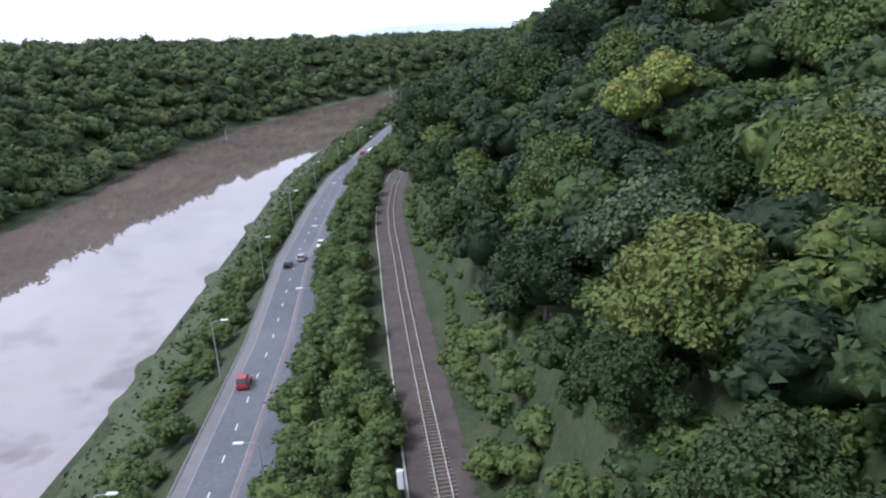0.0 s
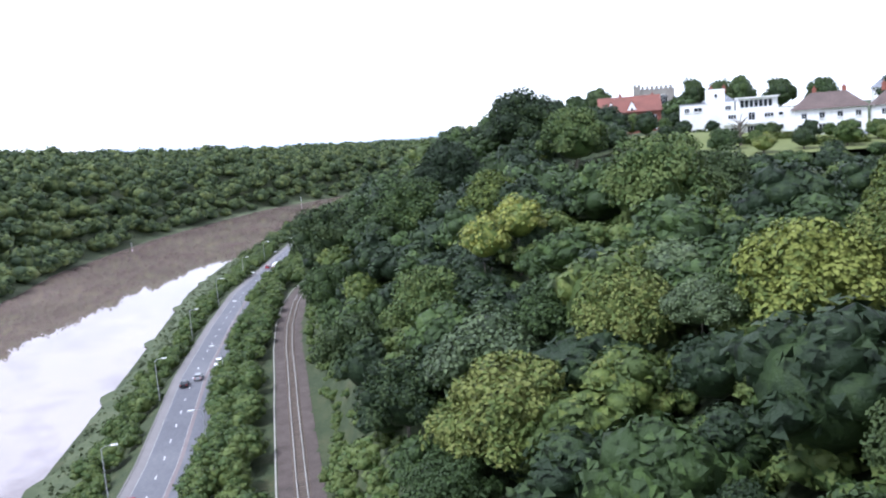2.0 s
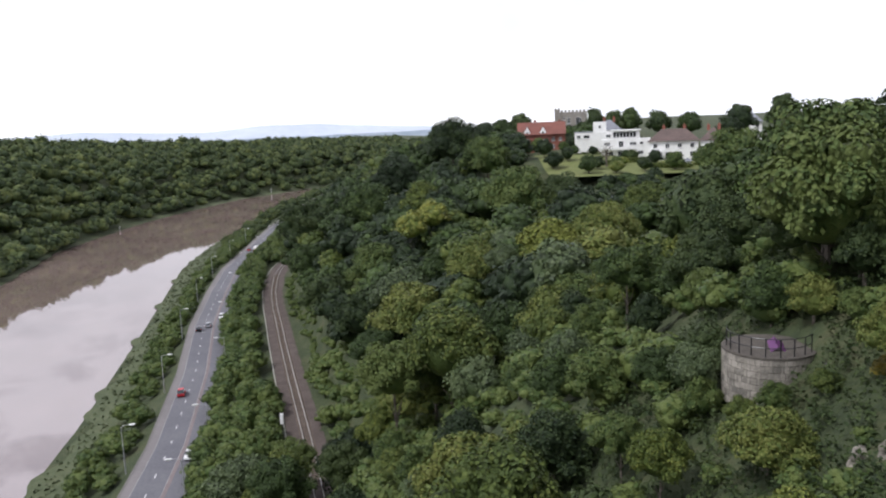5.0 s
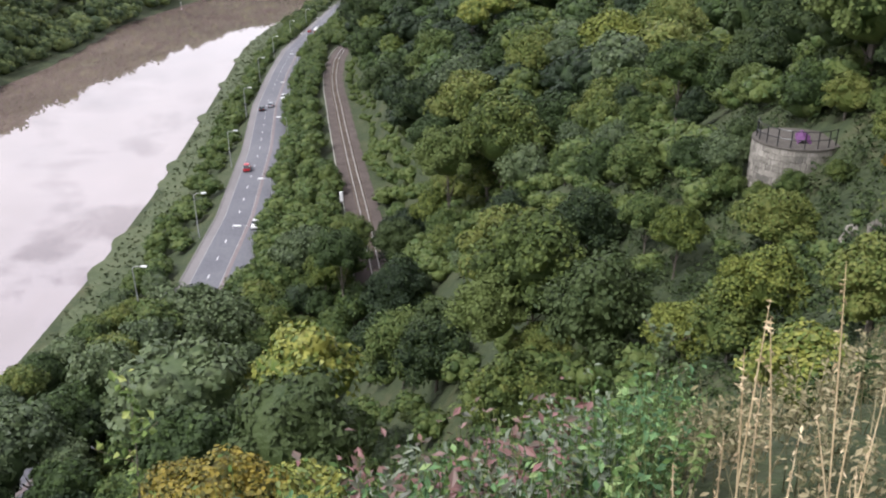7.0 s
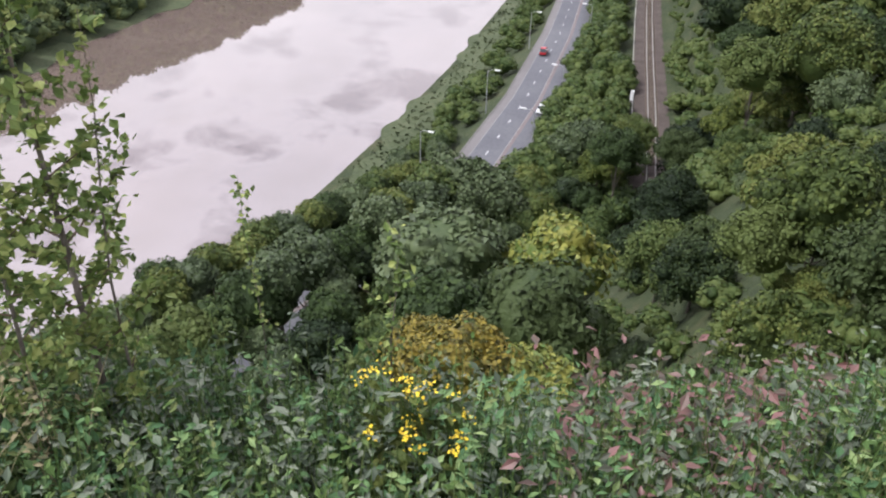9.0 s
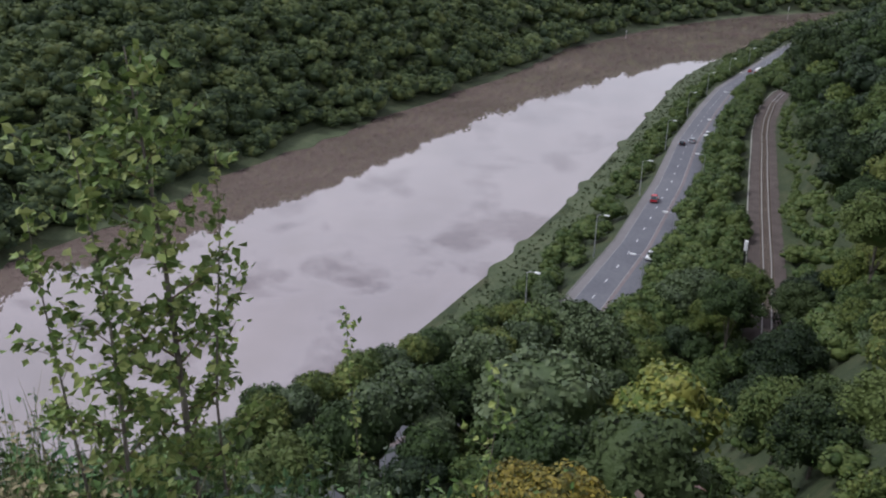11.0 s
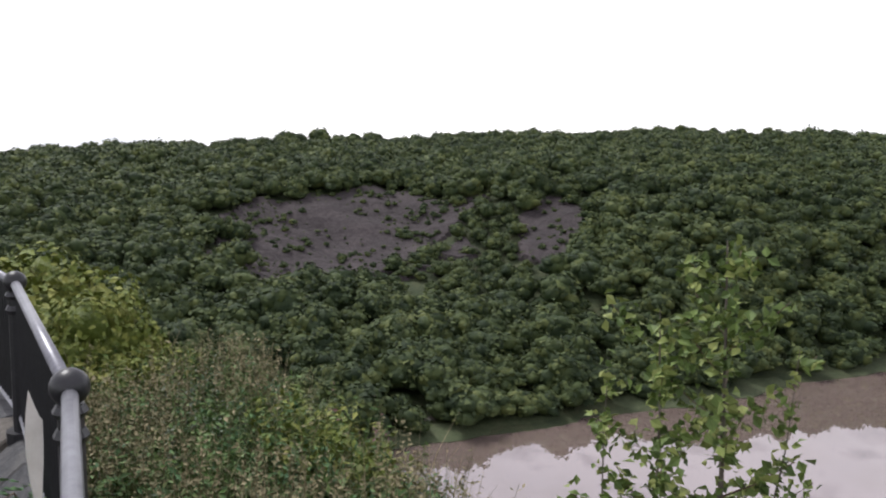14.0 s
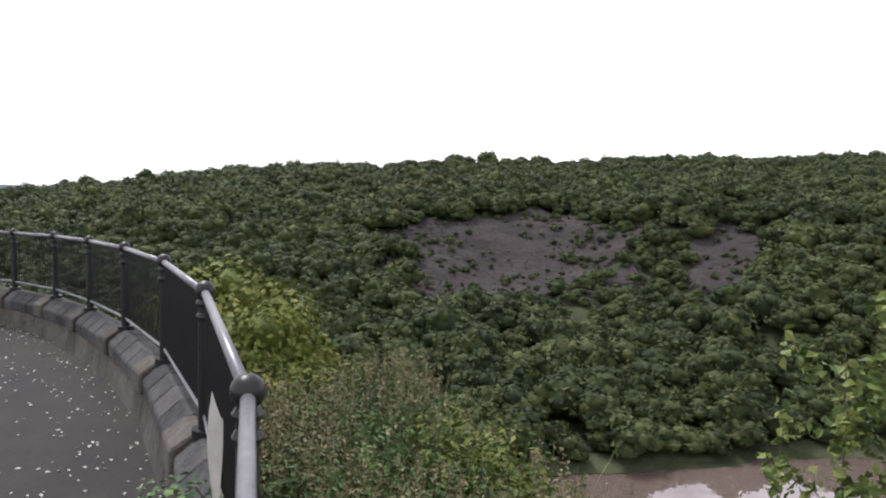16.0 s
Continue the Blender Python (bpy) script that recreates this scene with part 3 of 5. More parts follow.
def jittered(x0, x1, y0, y1, gap, rng):
    gx, gy = np.meshgrid(np.arange(x0, x1, gap), np.arange(y0, y1, gap))
    gx = gx + gap * 0.5 * (np.round(gy / gap) % 2) + rng.uniform(-0.36, 0.36, gx.shape) * gap
    gy = gy + rng.uniform(-0.36, 0.36, gy.shape) * gap
    return gx.ravel(), gy.ravel()


def in_quarry(x, y, grow=0.0):
    a = ((x + 296) / 46) ** 2 + ((y - 38 + 0.35 * (x + 296)) / 52) ** 2 < 1 + grow + 0.3 * np.sin(x * 0.17 + 1.3 * np.sin(y * 0.11)) * np.sin(y * 0.21 + 0.6)
    b = ((x + 280) / 25) ** 2 + ((y - 112 + 0.3 * (x + 280)) / 14) ** 2 < 1 + grow + 0.3 * np.sin(x * 0.23) * np.sin(y * 0.19 + 1.0)
    along = np.clip(((x + 318) * 78 + (y - 107) * -78) / 12168.0, 0, 1)
    spur = np.hypot(x + 318 - 78 * along, y - 107 + 78 * along) < 3 - 4 * grow
    return (a | b) & ~spur


def in_view_west(x, y):
    """Ground of the far side that faces the lookout; the rest lies behind the ridge."""
    return (far_water(y) - x > 2) & (far_water(y) - x < 330)


def in_sight(x, y, up, eyes=((0, 0, 68), (-17, 84, 55), (-9, 72, 60))):
    """Whether a crown's top clears the land between it and the open air over the lookout and the hillside."""
    seen = np.zeros(len(x), bool)
    top = height(x, y) + up
    for ex, ey, ez in eyes:
        clear = np.ones(len(x), bool)
        for k in np.linspace(0.08, 0.97, 60):
            px_, py_ = ex + (x - ex) * k, ey + (y - ey) * k
            clear &= ez + (top - ez) * k > height(px_, py_) + 0.5
        seen |= clear
    return seen


wx, wy = [], []
for x0, x1, y0, y1, gap in ((-640, -150, -330, 430, 7.3), (-640, 140, 430, 1420, 12.5)):
    a, b = jittered(x0, x1, y0, y1, gap, rng)
    keep = in_view_west(a, b) & ~(in_quarry(a, b, -0.2) & (rng.random(len(a)) < 0.96)) & ~(in_quarry(a, b) & (rng.random(len(a)) < 0.6))
    keep &= b > 0.56 * a - 30
    keep[keep] = in_sight(a[keep], b[keep], 10, ((0, 0, 68), (-17, 84, 55)))
    wx.append(a[keep]), wy.append(b[keep])
wx, wy = np.concatenate(wx), np.concatenate(wy)
width_w = np.where(wy > 430, 18.0, 12.6) * rng.uniform(0.65, 1.3, len(wx))
lift_w = np.where(far_water(wy) - wx < 14, -1.0, -0.3)
spur_w = np.hypot(wx + 280, wy - 62) < 50
width_w = np.where(spur_w & (far_water(wy) - wx > 55), width_w * 0.62, width_w)
for sel, protos in ((wy <= 430, far_crowns), (wy > 430, tiny_crowns)):
    woods = new("far_woods", mesh_of("far_woods", *scatter(np.stack([wx, wy, height(wx, wy) + lift_w], 1)[sel], width_w[sel], protos, rng), leaf_wood, True))
    tagged(woods, "dense broadleaf woods on the far valley side", "woods", kind="stuff")

# bare quarry face on the far side
qx, qy = np.meshgrid(np.arange(-372, -220, 1.7), np.arange(-42, 146, 1.7))
qz = height(qx, qy) + np.where(in_quarry(qx, qy), 1.7, -0.8)
qz = qz + np.array([[1.5 * noise.fractal(Vector((x_ * 0.07, y_ * 0.045, 3.0)), 1.0, 2.1, 5) for x_, y_ in zip(ra, rb)] for ra, rb in zip(qx.tolist(), qy.tolist())])
inside = in_quarry(qx, qy, 0.35)
n = qx.shape[1]
cell = [(r * n + c, r * n + c + 1, (r + 1) * n + c + 1, (r + 1) * n + c) for r in range(qx.shape[0] - 1) for c in range(n - 1) if inside[r, c] and inside[r, c + 1] and inside[r + 1, c] and inside[r + 1, c + 1]]
quarry = new("quarry_face", mesh_of("quarry_face", np.stack([qx, qy, qz], 2).reshape(-1, 3), cell, rock))
tagged(quarry, "bare purplish-grey rock and scree of an old quarry", "cliff", kind="structure")
bx, by = jittered(-372, -220, -42, 146, 2.5, rng)
patchy = np.array([noise.fractal(Vector((x_ * 0.05 + y_ * 0.03, y_ * 0.035 - x_ * 0.02, 8.0)), 1.0, 2.1, 4) for x_, y_ in zip(bx.tolist(), by.tolist())])
keep = in_quarry(bx, by, 0.1) & (rng.random(len(bx)) < np.clip(0.46 + 0.9 * patchy, 0.1, 0.92))
scrub = new("quarry_scrub", mesh_of("quarry_scrub", *scatter(np.stack([bx, by, height(bx, by) + 1.3], 1)[keep], 0.7 + 3.2 * rng.random(keep.sum()) ** 2.6, tiny_crowns, rng), leaf_wood, True))
tagged(scrub, "sparse low scrub dotted over the old quarry face", "scrub", kind="stuff")

# the near hill: single trees nearest the lookout, the rest joined
kinds = []
for i, (w, h, lob, lv, sz, mat) in enumerate((
        (9, 8.5, 13, 2600, 0.27, leaf_dark), (10, 9, 15, 2800, 0.27, leaf_mid), (8, 8, 12, 2500, 0.27, leaf_mid), (9, 7.5, 13, 2600, 0.26, leaf_light),
        (8, 9.5, 12, 2500, 0.27, leaf_dark), (7, 6.5, 10, 2300, 0.25, leaf_yellow), (8, 7.5, 12, 2500, 0.26, leaf_grey), (6.5, 6, 10, 2300, 0.23, leaf_light))):
    kinds.append((mesh_of("crown", *crown(300 + i, w, h, lob + 8, lv, sz, 0, True, 0.9), mat, True), mesh_of("trunk", *trunk(400 + i, 4.0, 0.22, 1.1), bark), w))
fine_kinds = []
for i, (w, h, lob, lv, sz, mat) in enumerate(((6.5, 7, 15, 5200, 0.14, leaf_mid), (6, 6, 14, 4800, 0.135, leaf_light), (6, 6.5, 14, 5000, 0.14, leaf_dark), (5, 4.5, 11, 3800, 0.125, leaf_orange), (5, 5.5, 12, 4200, 0.13, leaf_yellow), (6, 5, 13, 4600, 0.125, leaf_grey), (6, 6, 13, 4800, 0.13, leaf_lime))):
    fine_kinds.append((mesh_of("crown", *crown(330 + i, w, h, lob + 6, lv, sz * 1.15, 0, False, 0.72), mat, True), mesh_of("trunk", *trunk(430 + i, 3.0, 0.16, 0.8), bark), w))
hero = (mesh_of("crown", *crown(377, 13, 11, 34, 12000, 0.25, 0, False, 0.72), leaf_light, True), mesh_of("trunk", *trunk(477, 5, 0.3, 1.5), bark), 13)
hero_dark = (mesh_of("crown", *crown(378, 12, 10, 32, 11000, 0.25, 0, False, 0.72), leaf_mid, True), hero[1], 12)
sorts = {"L": hero, "M": hero_dark}
for q, (key, mat, w, h) in enumerate((("D", leaf_dark, 12, 10.5), ("Y", leaf_olive, 11, 9.5), ("G", leaf_grey, 12, 9))):
    sorts[key] = (mesh_of("crown", *crown(381 + q, w, h, 30, 9500, 0.25, 0, False, 0.72), mat, True), hero[1], w)
# large single trees that stand out on the hillside: x, y, crown width, sort, height of the top
STANDING = [
    (-6.0, 54.0, 8.0, "D", 38.5), (-10.0, 63.0, 9.0, "M", 34.5), (-13.5, 72.0, 9.0, "D", 30.0),
    (-29.0, 128.0, 10.0, "M", 18.5), (-19.0, 118.0, 10.0, "D", 22.0), (-27.5, 117.0, 10.0, "L", 21.5), (-25.5, 106.0, 10.0, "M", 25.0),
    (-0.1, 51.6, 9.1, "L", 49.2), (15.0, 78.3, 7.4, "M", 56.1), (15.5, 139.7, 16.4, "Y", 50.2), (23.5, 58.2, 11.9, "M", 68.5), (20.8, 51.0, 11.6, "M", 62.2),
    (19.1, 69.4, 6.6, "D", 58.9), (7.1, 140.4, 8.0, "G", 47.1), (13.3, 185.3, 19.6, "M", 55.2), (12.4, 37.7, 5.0, "L", 55.3), (8.9, 27.3, 4.0, "Y", 56.8),
    (8.7, 41.5, 3.8, "Y", 53.2), (-10.4, 156.0, 17.9, "G", 39.9), (-19.6, 187.2, 16.0, "M", 41.3), (-33.3, 204.0, 17.7, "D", 31.0), (-21.5, 167.1, 14.5, "D", 33.3),
    (-29.3, 110.6, 8.7, "Y", 19.2), (-35.7, 123.9, 13.6, "G", 18.4), (-44.5, 96.0, 19.5, "G", 16.7), (4.7, 51.4, 6.1, "D", 50.6), (9.0, 57.9, 6.0, "M", 52.4),
    (7.1, 30.6, 4.0, "Y", 52.9), (1.7, 41.5, 4.3, "L", 45.7), (-18.0, 126.0, 14.5, "D", 20.6), (-13.4, 82.1, 9.6, "D", 31.0), (-53.0, 282.9, 26.4, "D", 37.0),
    (-8.8, 222.5, 17.3, "Y", 49.2), (-27.0, 247.6, 21.1, "M", 47.4), (-0.9, 286.3, 24.1, "D", 67.2), (9.6, 254.9, 19.7, "M", 63.4), (-18.9, 260.0, 20.2, "D", 56.9),
    (16.9, 118.5, 9.4, "L", 47.6), (77.7, 229.7, 25.6, "M", 61.0), (18.1, 38.3, 3.9, "L", 59.7), (25.4, 199.3, 14.2, "D", 53.3), (37.4, 166.5, 13.2, "L", 52.6),
    (-3.1, 158.3, 13.5, "M", 44.6), (-45.8, 250.7, 19.9, "M", 31.6), (7.8, 46.3, 3.8, "M", 52.0), (12.4, 47.8, 3.9, "G", 55.5),
]
SORT = {leaf_dark: "dark green", leaf_mid: "mid-green", leaf_light: "bright light-green", leaf_yellow: "yellowing", leaf_grey: "pale grey-green", leaf_orange: "orange-yellow", leaf_lime: "yellow-green", leaf_olive: "olive yellow-green"}


def tree(x, y, size, kind, lift=1.6, name="tree", where="on the steep wooded slope", z=None, turn=None):
    """A tree of a made kind: size is its crown's width."""
    crown_me, trunk_me, w = kind
    k = size / w
    colour = SORT[crown_me.materials[0]]
    ob = thing(name, colour + " broadleaf " + name + " " + where, "tree" if name == "tree" else name, x, y, (float(height(x, y)) if z is None else z) - 0.15, rng.uniform(0, 360) if turn is None else turn, group="trees" if name == "tree" else "shrubs")
    ob.scale = (k, k, k * rng.uniform(0.92, 1.12))
    part("trunk", trunk_me, bark, ob)
    c = part("crown", crown_me, None, ob)
    c.location = (0, 0, lift / k)
    return ob


def clear_near(x, y):
    """Where trees of the near side may stand."""
    s = x - foot_x(y)
    ok = (s > 5) & (y > 22)
    ok &= ~((x > 24) & (x < 96) & (y > 242) & (y < 345))
    ok &= ~((np.abs(x - 15.5) < 5) & (np.abs(y - 44.5) < 6))
    ok &= ~((np.abs(x - 0.34 * y) < 3.4) & (y > 26) & (y < 48))
    ok &= ~((np.abs(x - 37) < 7) & (np.abs(y - 197) < 8))
    # a grass slope falls away from the lookout
    ok &= ~((y < 30) & (x > 4))
    return ok


nx, ny = jittered(-90, 170, 22, 470, 7.6, rng)
keep = clear_near(nx, ny) & (nx - foot_x(ny) < 150)
nx, ny = nx[keep], ny[keep]
keep = in_sight(nx, ny, 13)
nx, ny = nx[keep], ny[keep]
first = (ny < 122) & (nx < 38)
tall_spots = [(24, 84, 11, 15), (30, 88, 12, 15.5), (37, 84, 13, 16), (43, 88, 13, 16.5), (34, 74, 11, 13.5), (41, 72, 12, 14), (27, 68, 9, 9), (22, 58, 8, 7.5), (33, 62, 10, 11), (30, 52, 8, 9), (38, 58, 11, 12.5), (46, 66, 12, 14), (26, 48, 7, 8), (34, 48, 8, 10), (21, 52, 5, 5), (44, 54, 11, 13), (23, 55, 6, 6), (25.5, 60, 7, 8), (28, 57, 7, 8), (19.5, 53, 4, 4.5), (22, 49.5, 4.5, 5)]
for x, y, w, h in tall_spots:
    ob = tree(float(x), float(y), float(w), kinds[[0, 4, 1, 0][int(x) % 4]], 2.5)
    ob.scale = (ob.scale[0], ob.scale[1], h / 10.5)
near_tall = np.array([(p[0], p[1]) for p in tall_spots] + [(p[0], p[1]) for p in STANDING])
room = np.array([5.0] * len(tall_spots) + [max(2.5, 0.42 * p[2]) for p in STANDING])
clash = np.min(np.hypot(nx[:, None] - near_tall[None, :, 0], ny[:, None] - near_tall[None, :, 1]) - room[None], axis=1) < 0
nx, ny, first = nx[~clash], ny[~clash], first[~clash]
for x, y in zip(nx[first], ny[first]):
    if y < 104 and -26 < x < 24:
        low_ = 44 < y < 82
        tree(float(x), float(y), rng.uniform(4.0, 6.0) if low_ else rng.uniform(5.5, 8.6), fine_kinds[[0, 0, 1, 2, 2, 1, 5][rng.integers(7)]], 0.2 if low_ else 0.8)
    elif y < 62:
        tree(float(x), float(y), rng.uniform(4.6, 7.6), fine_kinds[[0, 0, 1, 2, 2, 4, 5][rng.integers(7)]], 0.8)
    else:
        tree(float(x), float(y), rng.uniform(7.0, 11.5), sorts["DMMDLDMMGLDYMD"[rng.integers(14)]], 1.2)
mid_crowns = [crown(200 + i, 1.0, g_, 14, 620, 0.044, -1, True, 0.86) for i, g_ in enumerate((0.95, 1.1, 0.85, 1.05))]
for name, mat, share in (("hill_woods", leaf_dark, (0, 0.45)), ("hill_woods", leaf_mid, (0.45, 0.85)), ("hill_woods", leaf_light, (0.85, 0.96)), ("hill_woods", leaf_grey, (0.96, 1.0))):
    lot = np.random.default_rng(3).random(len(nx))
    sel = ~first & (lot >= share[0]) & (lot < share[1])
    w = rng.uniform(7.0, 14.0, sel.sum()) * np.where((ny > 185) & (ny < 252) & (nx > 15) & (nx < 100), 0.55, 1.0)[sel]
    ob = new(name, mesh_of(name, *scatter(np.stack([nx, ny, height(nx, ny) + 0.6], 1)[sel], w, mid_crowns, rng), mat, True))
    tagged(ob, SORT[mat] + " broadleaf trees crowded over the near hillside", "woods", kind="stuff")

# scrub beside the railway and under the trees
ux, uy = jittered(-95, 75, 20, 400, 3.9, rng)
s_ = ux - foot_x(uy)
keep = ((s_ > 0.5) & (s_ < 8) & (uy > 118)) | ((s_ > 6) & (s_ < 75) & (uy > 90) & (uy < 250)) | ((s_ > 4) & (s_ < 60) & (uy < 135) & (uy > 22) & ~((uy < 30) & (ux > 3)) & ~((np.abs(ux - 15.5) < 3.2) & (np.abs(uy - 45) < 3.5)))
ob = new("underwood", mesh_of("underwood", *scatter(np.stack([ux, uy, height(ux, uy) - 0.1], 1)[keep], rng.uniform(2.2, 4.4, keep.sum()) * np.where((uy > 85) & (uy < 200), 1.5, 1.0)[keep] * np.where((np.abs(ux - 0.34 * uy) < 4.5) & (uy < 50), 0.5, 1.0)[keep], far_crowns, rng), leaf_mid, True))
tagged(ob, "low green bushes and bramble under the hillside trees", "bushes", kind="stuff")

# trees between road and railway, and along the river bank
rows_of = []
for y in np.arange(70, 470, 4.6):
    a, b = float(road_x(y)) + 8.2, float(rail_x(y)) - 6.2 if y > 110 else float(foot_x(y))
    for x in np.arange(a, b, 5.0):
        rows_of.append((x + rng.uniform(-1.2, 1.2), y + rng.uniform(-1.5, 1.5), rng.uniform(5.0, 8.0), "between road and railway"))
for y in np.arange(48, 480, 4.4):
    a, b = float(near_water(y)) * 0.44 + (float(road_x(y)) - 6) * 0.56, float(road_x(y)) - 8.0
    for x in np.arange(a, b + 0.1, 4.6):
        if rng.random() < 0.8:
            rows_of.append((x + rng.uniform(-1, 1), y + rng.uniform(-1.5, 1.5), rng.uniform(3.4, 7.2), "on the river bank beside the road"))
late = []
for x, y, w, where in rows_of:
    if y < 112:
        tree(float(x), float(y), w, kinds[[1, 2, 2, 3, 6, 0, 7][rng.integers(7)]], 0.5, where=where)
    else:
        late.append((x, y, w))
late = np.array(late)
ob = new("roadside_trees", mesh_of("roadside_trees", *scatter(np.stack([late[:, 0], late[:, 1], height(late[:, 0], late[:, 1]) + 0.3], 1), late[:, 2] * 1.05, mid_crowns, rng), leaf_mid, True))
tagged(ob, "mid-green bushy trees lining the valley road", "trees", kind="stuff")
lx, ly2 = jittered(-175, -60, 470, 980, 8, rng)
keep = (lx > near_water(ly2) + 8) & (lx < foot_x(ly2) + 60) & (np.abs(lx - road_x(ly2)) > 9)
ob = new("valley_trees", mesh_of("valley_trees", *scatter(np.stack([lx, ly2, height(lx, ly2) + 0.3], 1)[keep], rng.uniform(7, 11, keep.sum()), far_crowns, rng), leaf_wood))
tagged(ob, "distant bushy trees beyond the bend of the road", "trees", kind="stuff")

# tall trees at the cliff's foot that hide the road below the lookout
gx, gy = jittered(-92, -22, -30, 128, 6.4, rng)
keep = (gx < foot_x(gy) + 30) & (gx > near_water(gy) + 9) & (np.abs(gx - road_x(gy)) > 7.0) & (height(gx, gy) < 57) & (gy > -30)
keep &= ~((gx > road_x(gy)) & (gy > 112)) & ~((gx - foot_x(gy) > 5) & (gy > 22))
for x, y in zip(gx[keep], gy[keep]):
    if y < 20:
        continue
    tall = y < 78
    tree(float(x), float(y), rng.uniform(6.5, 9.5) if tall else rng.uniform(5, 7), kinds[[1, 2, 6, 3, 0, 6, 2][rng.integers(7)]], 4.2 if tall and x > float(road_x(y)) else (3.2 if tall else 0.6), where="below the cliff beside the road")
gsel = keep & (gy < 20)
ob = new("cliff_woods", mesh_of("cliff_woods", *scatter(np.stack([gx, gy, height(gx, gy) + 1.5], 1)[gsel], rng.uniform(7, 10, gsel.sum()), mid_crowns, rng), leaf_dark))
tagged(ob, "dark green trees at the foot of the cliff", "woods", kind="stuff")

# a close row on both sides of the road below the lookout
for y in np.arange(34, 112, 4.4):
    big = min(1.0, max(0.0, (114 - y) / 24))
    tree(float(road_x(y)) + 6.6 + rng.uniform(-0.4, 1.2), float(y), 5.0 + 4.8 * big * rng.uniform(0.8, 1.1), kinds[[1, 6, 2, 0, 3, 2][rng.integers(6)]], 1.0 + 4.6 * big, where="beside the road below the cliff")
    tree(float(road_x(y)) - 7.4 - rng.uniform(0, 2.5), float(y) + 1.5, 4.5 + 3.5 * big * rng.uniform(0.8, 1.1), kinds[[2, 1, 3, 7, 6][rng.integers(5)]], 0.4 + 2.6 * big, where="between river and road")
# tufts over the saltmarsh
tx, ty = rng.uniform(-160, -60, 16000), rng.uniform(50, 500, 16000)
keep = (tx > near_water(ty) + 1) & (tx < near_water(ty) * 0.45 + (road_x(ty) - 6) * 0.55 + 1)
tp = np.stack([tx, ty, np.maximum(height(tx, ty), 0.1) + 0.35], 1)[keep]
ob = new("marsh_tufts", mesh_of("marsh_tufts", *cards(tp, rng.normal(size=tp.shape) * (1, 1, 0.6) + (0, 0, 0.5), 0.75, rng, 1.4), reed))
tagged(ob, "rough tufts of saltmarsh grass", "grass", kind="stuff")


@functools.lru_cache(None)
def crown_top(me):
    co = np.empty(len(me.vertices) * 3, np.float32)
    me.vertices.foreach_get("co", co)
    return float(co[2::3].max())


def reaching_tree(x, y, w, kind, top):
    """A tree on the steep slope whose crown reaches up to a known height."""
    ob = tree(x, y, w, kind, 0.0)
    g_ = float(height(x, y))
    k = ob.scale[2]
    crown_h = crown_top(kind[0]) * k
    lift = max(0.3, top - g_ - crown_h)
    for c in ob.children:
        if c.name.startswith("trunk"):
            c.scale = (0.7, 0.7, max(0.6, lift / (4.0 * k)))
        else:
            c.location = (0, 0, lift / k)
    return ob


for x, y, w, k, top in ((-3.9, 8.3, 2.0, fine_kinds[3], 61.4), (-4.7, 8.8, 1.6, fine_kinds[3], 60.9), (-3.0, 8.8, 2.4, fine_kinds[4], 61.0), (-14, 46, 8, kinds[5], 43.0), (-17, 50, 7, kinds[5], 38.5), (-23, 46, 11, kinds[6], 40.5), (-19, 38, 9, kinds[1], 41.0), (-11, 33, 8, kinds[0], 47.0), (-6, 190, 9, kinds[5], 51.0), (-11, 186, 8, kinds[5], 49.0), (1, 45, 8.5, fine_kinds[1], 51.5), (-1.5, 42, 6, fine_kinds[0], 48.5), (-2, 98, 14, hero, 46.5), (-9, 100, 11, hero_dark, 42.0), (5, 103, 12, hero_dark, 45.5), (-13, 33, 6, kinds[4], 43.0), (11, 99, 11, hero, 47.0), (-8.5, 142, 18, hero, 41.0), (-14.5, 137, 11, hero_dark, 34.0), (2, 149, 14, hero, 44.0), (9, 158, 10, kinds[6], 47.5), (15, 146, 14, hero_dark, 49.0), (24, 140, 14, hero, 54.0), (13, 112, 11, kinds[6], 52.0), (20, 118, 11, kinds[7], 53.0)):
    reaching_tree(float(x), float(y), float(w), k, float(top))
for x, y, w, key, top in STANDING:
    reaching_tree(x, y, w, sorts[key], top)

# woods green shifted to blue, so the colour holds the haze of distance
hazed_woods = material("far woods with painted haze", [(0.07, 0.1, 0.12), (0.11, 0.15, 0.18)], 0.03, 1.0, 6)

# ---- distance ----
def ridge(name, label, dist, a0, a1, heights, mat, depth=200, base=-20):
    """A far range of hills, standing as a long mound."""
    n = 60
    az = np.radians(np.linspace(a0, a1, n))
    hs = np.interp(np.linspace(0, 1, n), np.linspace(0, 1, len(heights)), heights) + 1.2 * np.sin(np.arange(n) * 1.3) * np.sin(np.arange(n) * 0.37)
    rows_ = []
    for d, k in ((dist, base), (dist + depth * 0.5, None), (dist + depth, base)):
        rows_.append(np.stack([-np.sin(az) * d, np.cos(az) * d, np.full(n, base, float) if k is not None else hs], 1))
    f = [(r * n + i, r * n + i + 1, (r + 1) * n + i + 1, (r + 1) * n + i) for r in range(2) for i in range(n - 1)]
    return tagged(new(name, mesh_of(name, np.concatenate(rows_), f, mat)), label, "backdrop", kind="structure")


# the ridges' blue-grey is haze painted into their materials
ridge("backdrop", "distant hills under the cloud, pale blue haze in their colour", 4200, -2, 32, [40, 55, 70, 92, 95, 70, 80, 98, 85, 60], hazed_hill, 600)
ridge("backdrop", "distant lowland with woods, haze in its colour", 2300, -14, 32, [38, 42, 46, 44, 42, 45, 40, 42], hazed_land, 900)
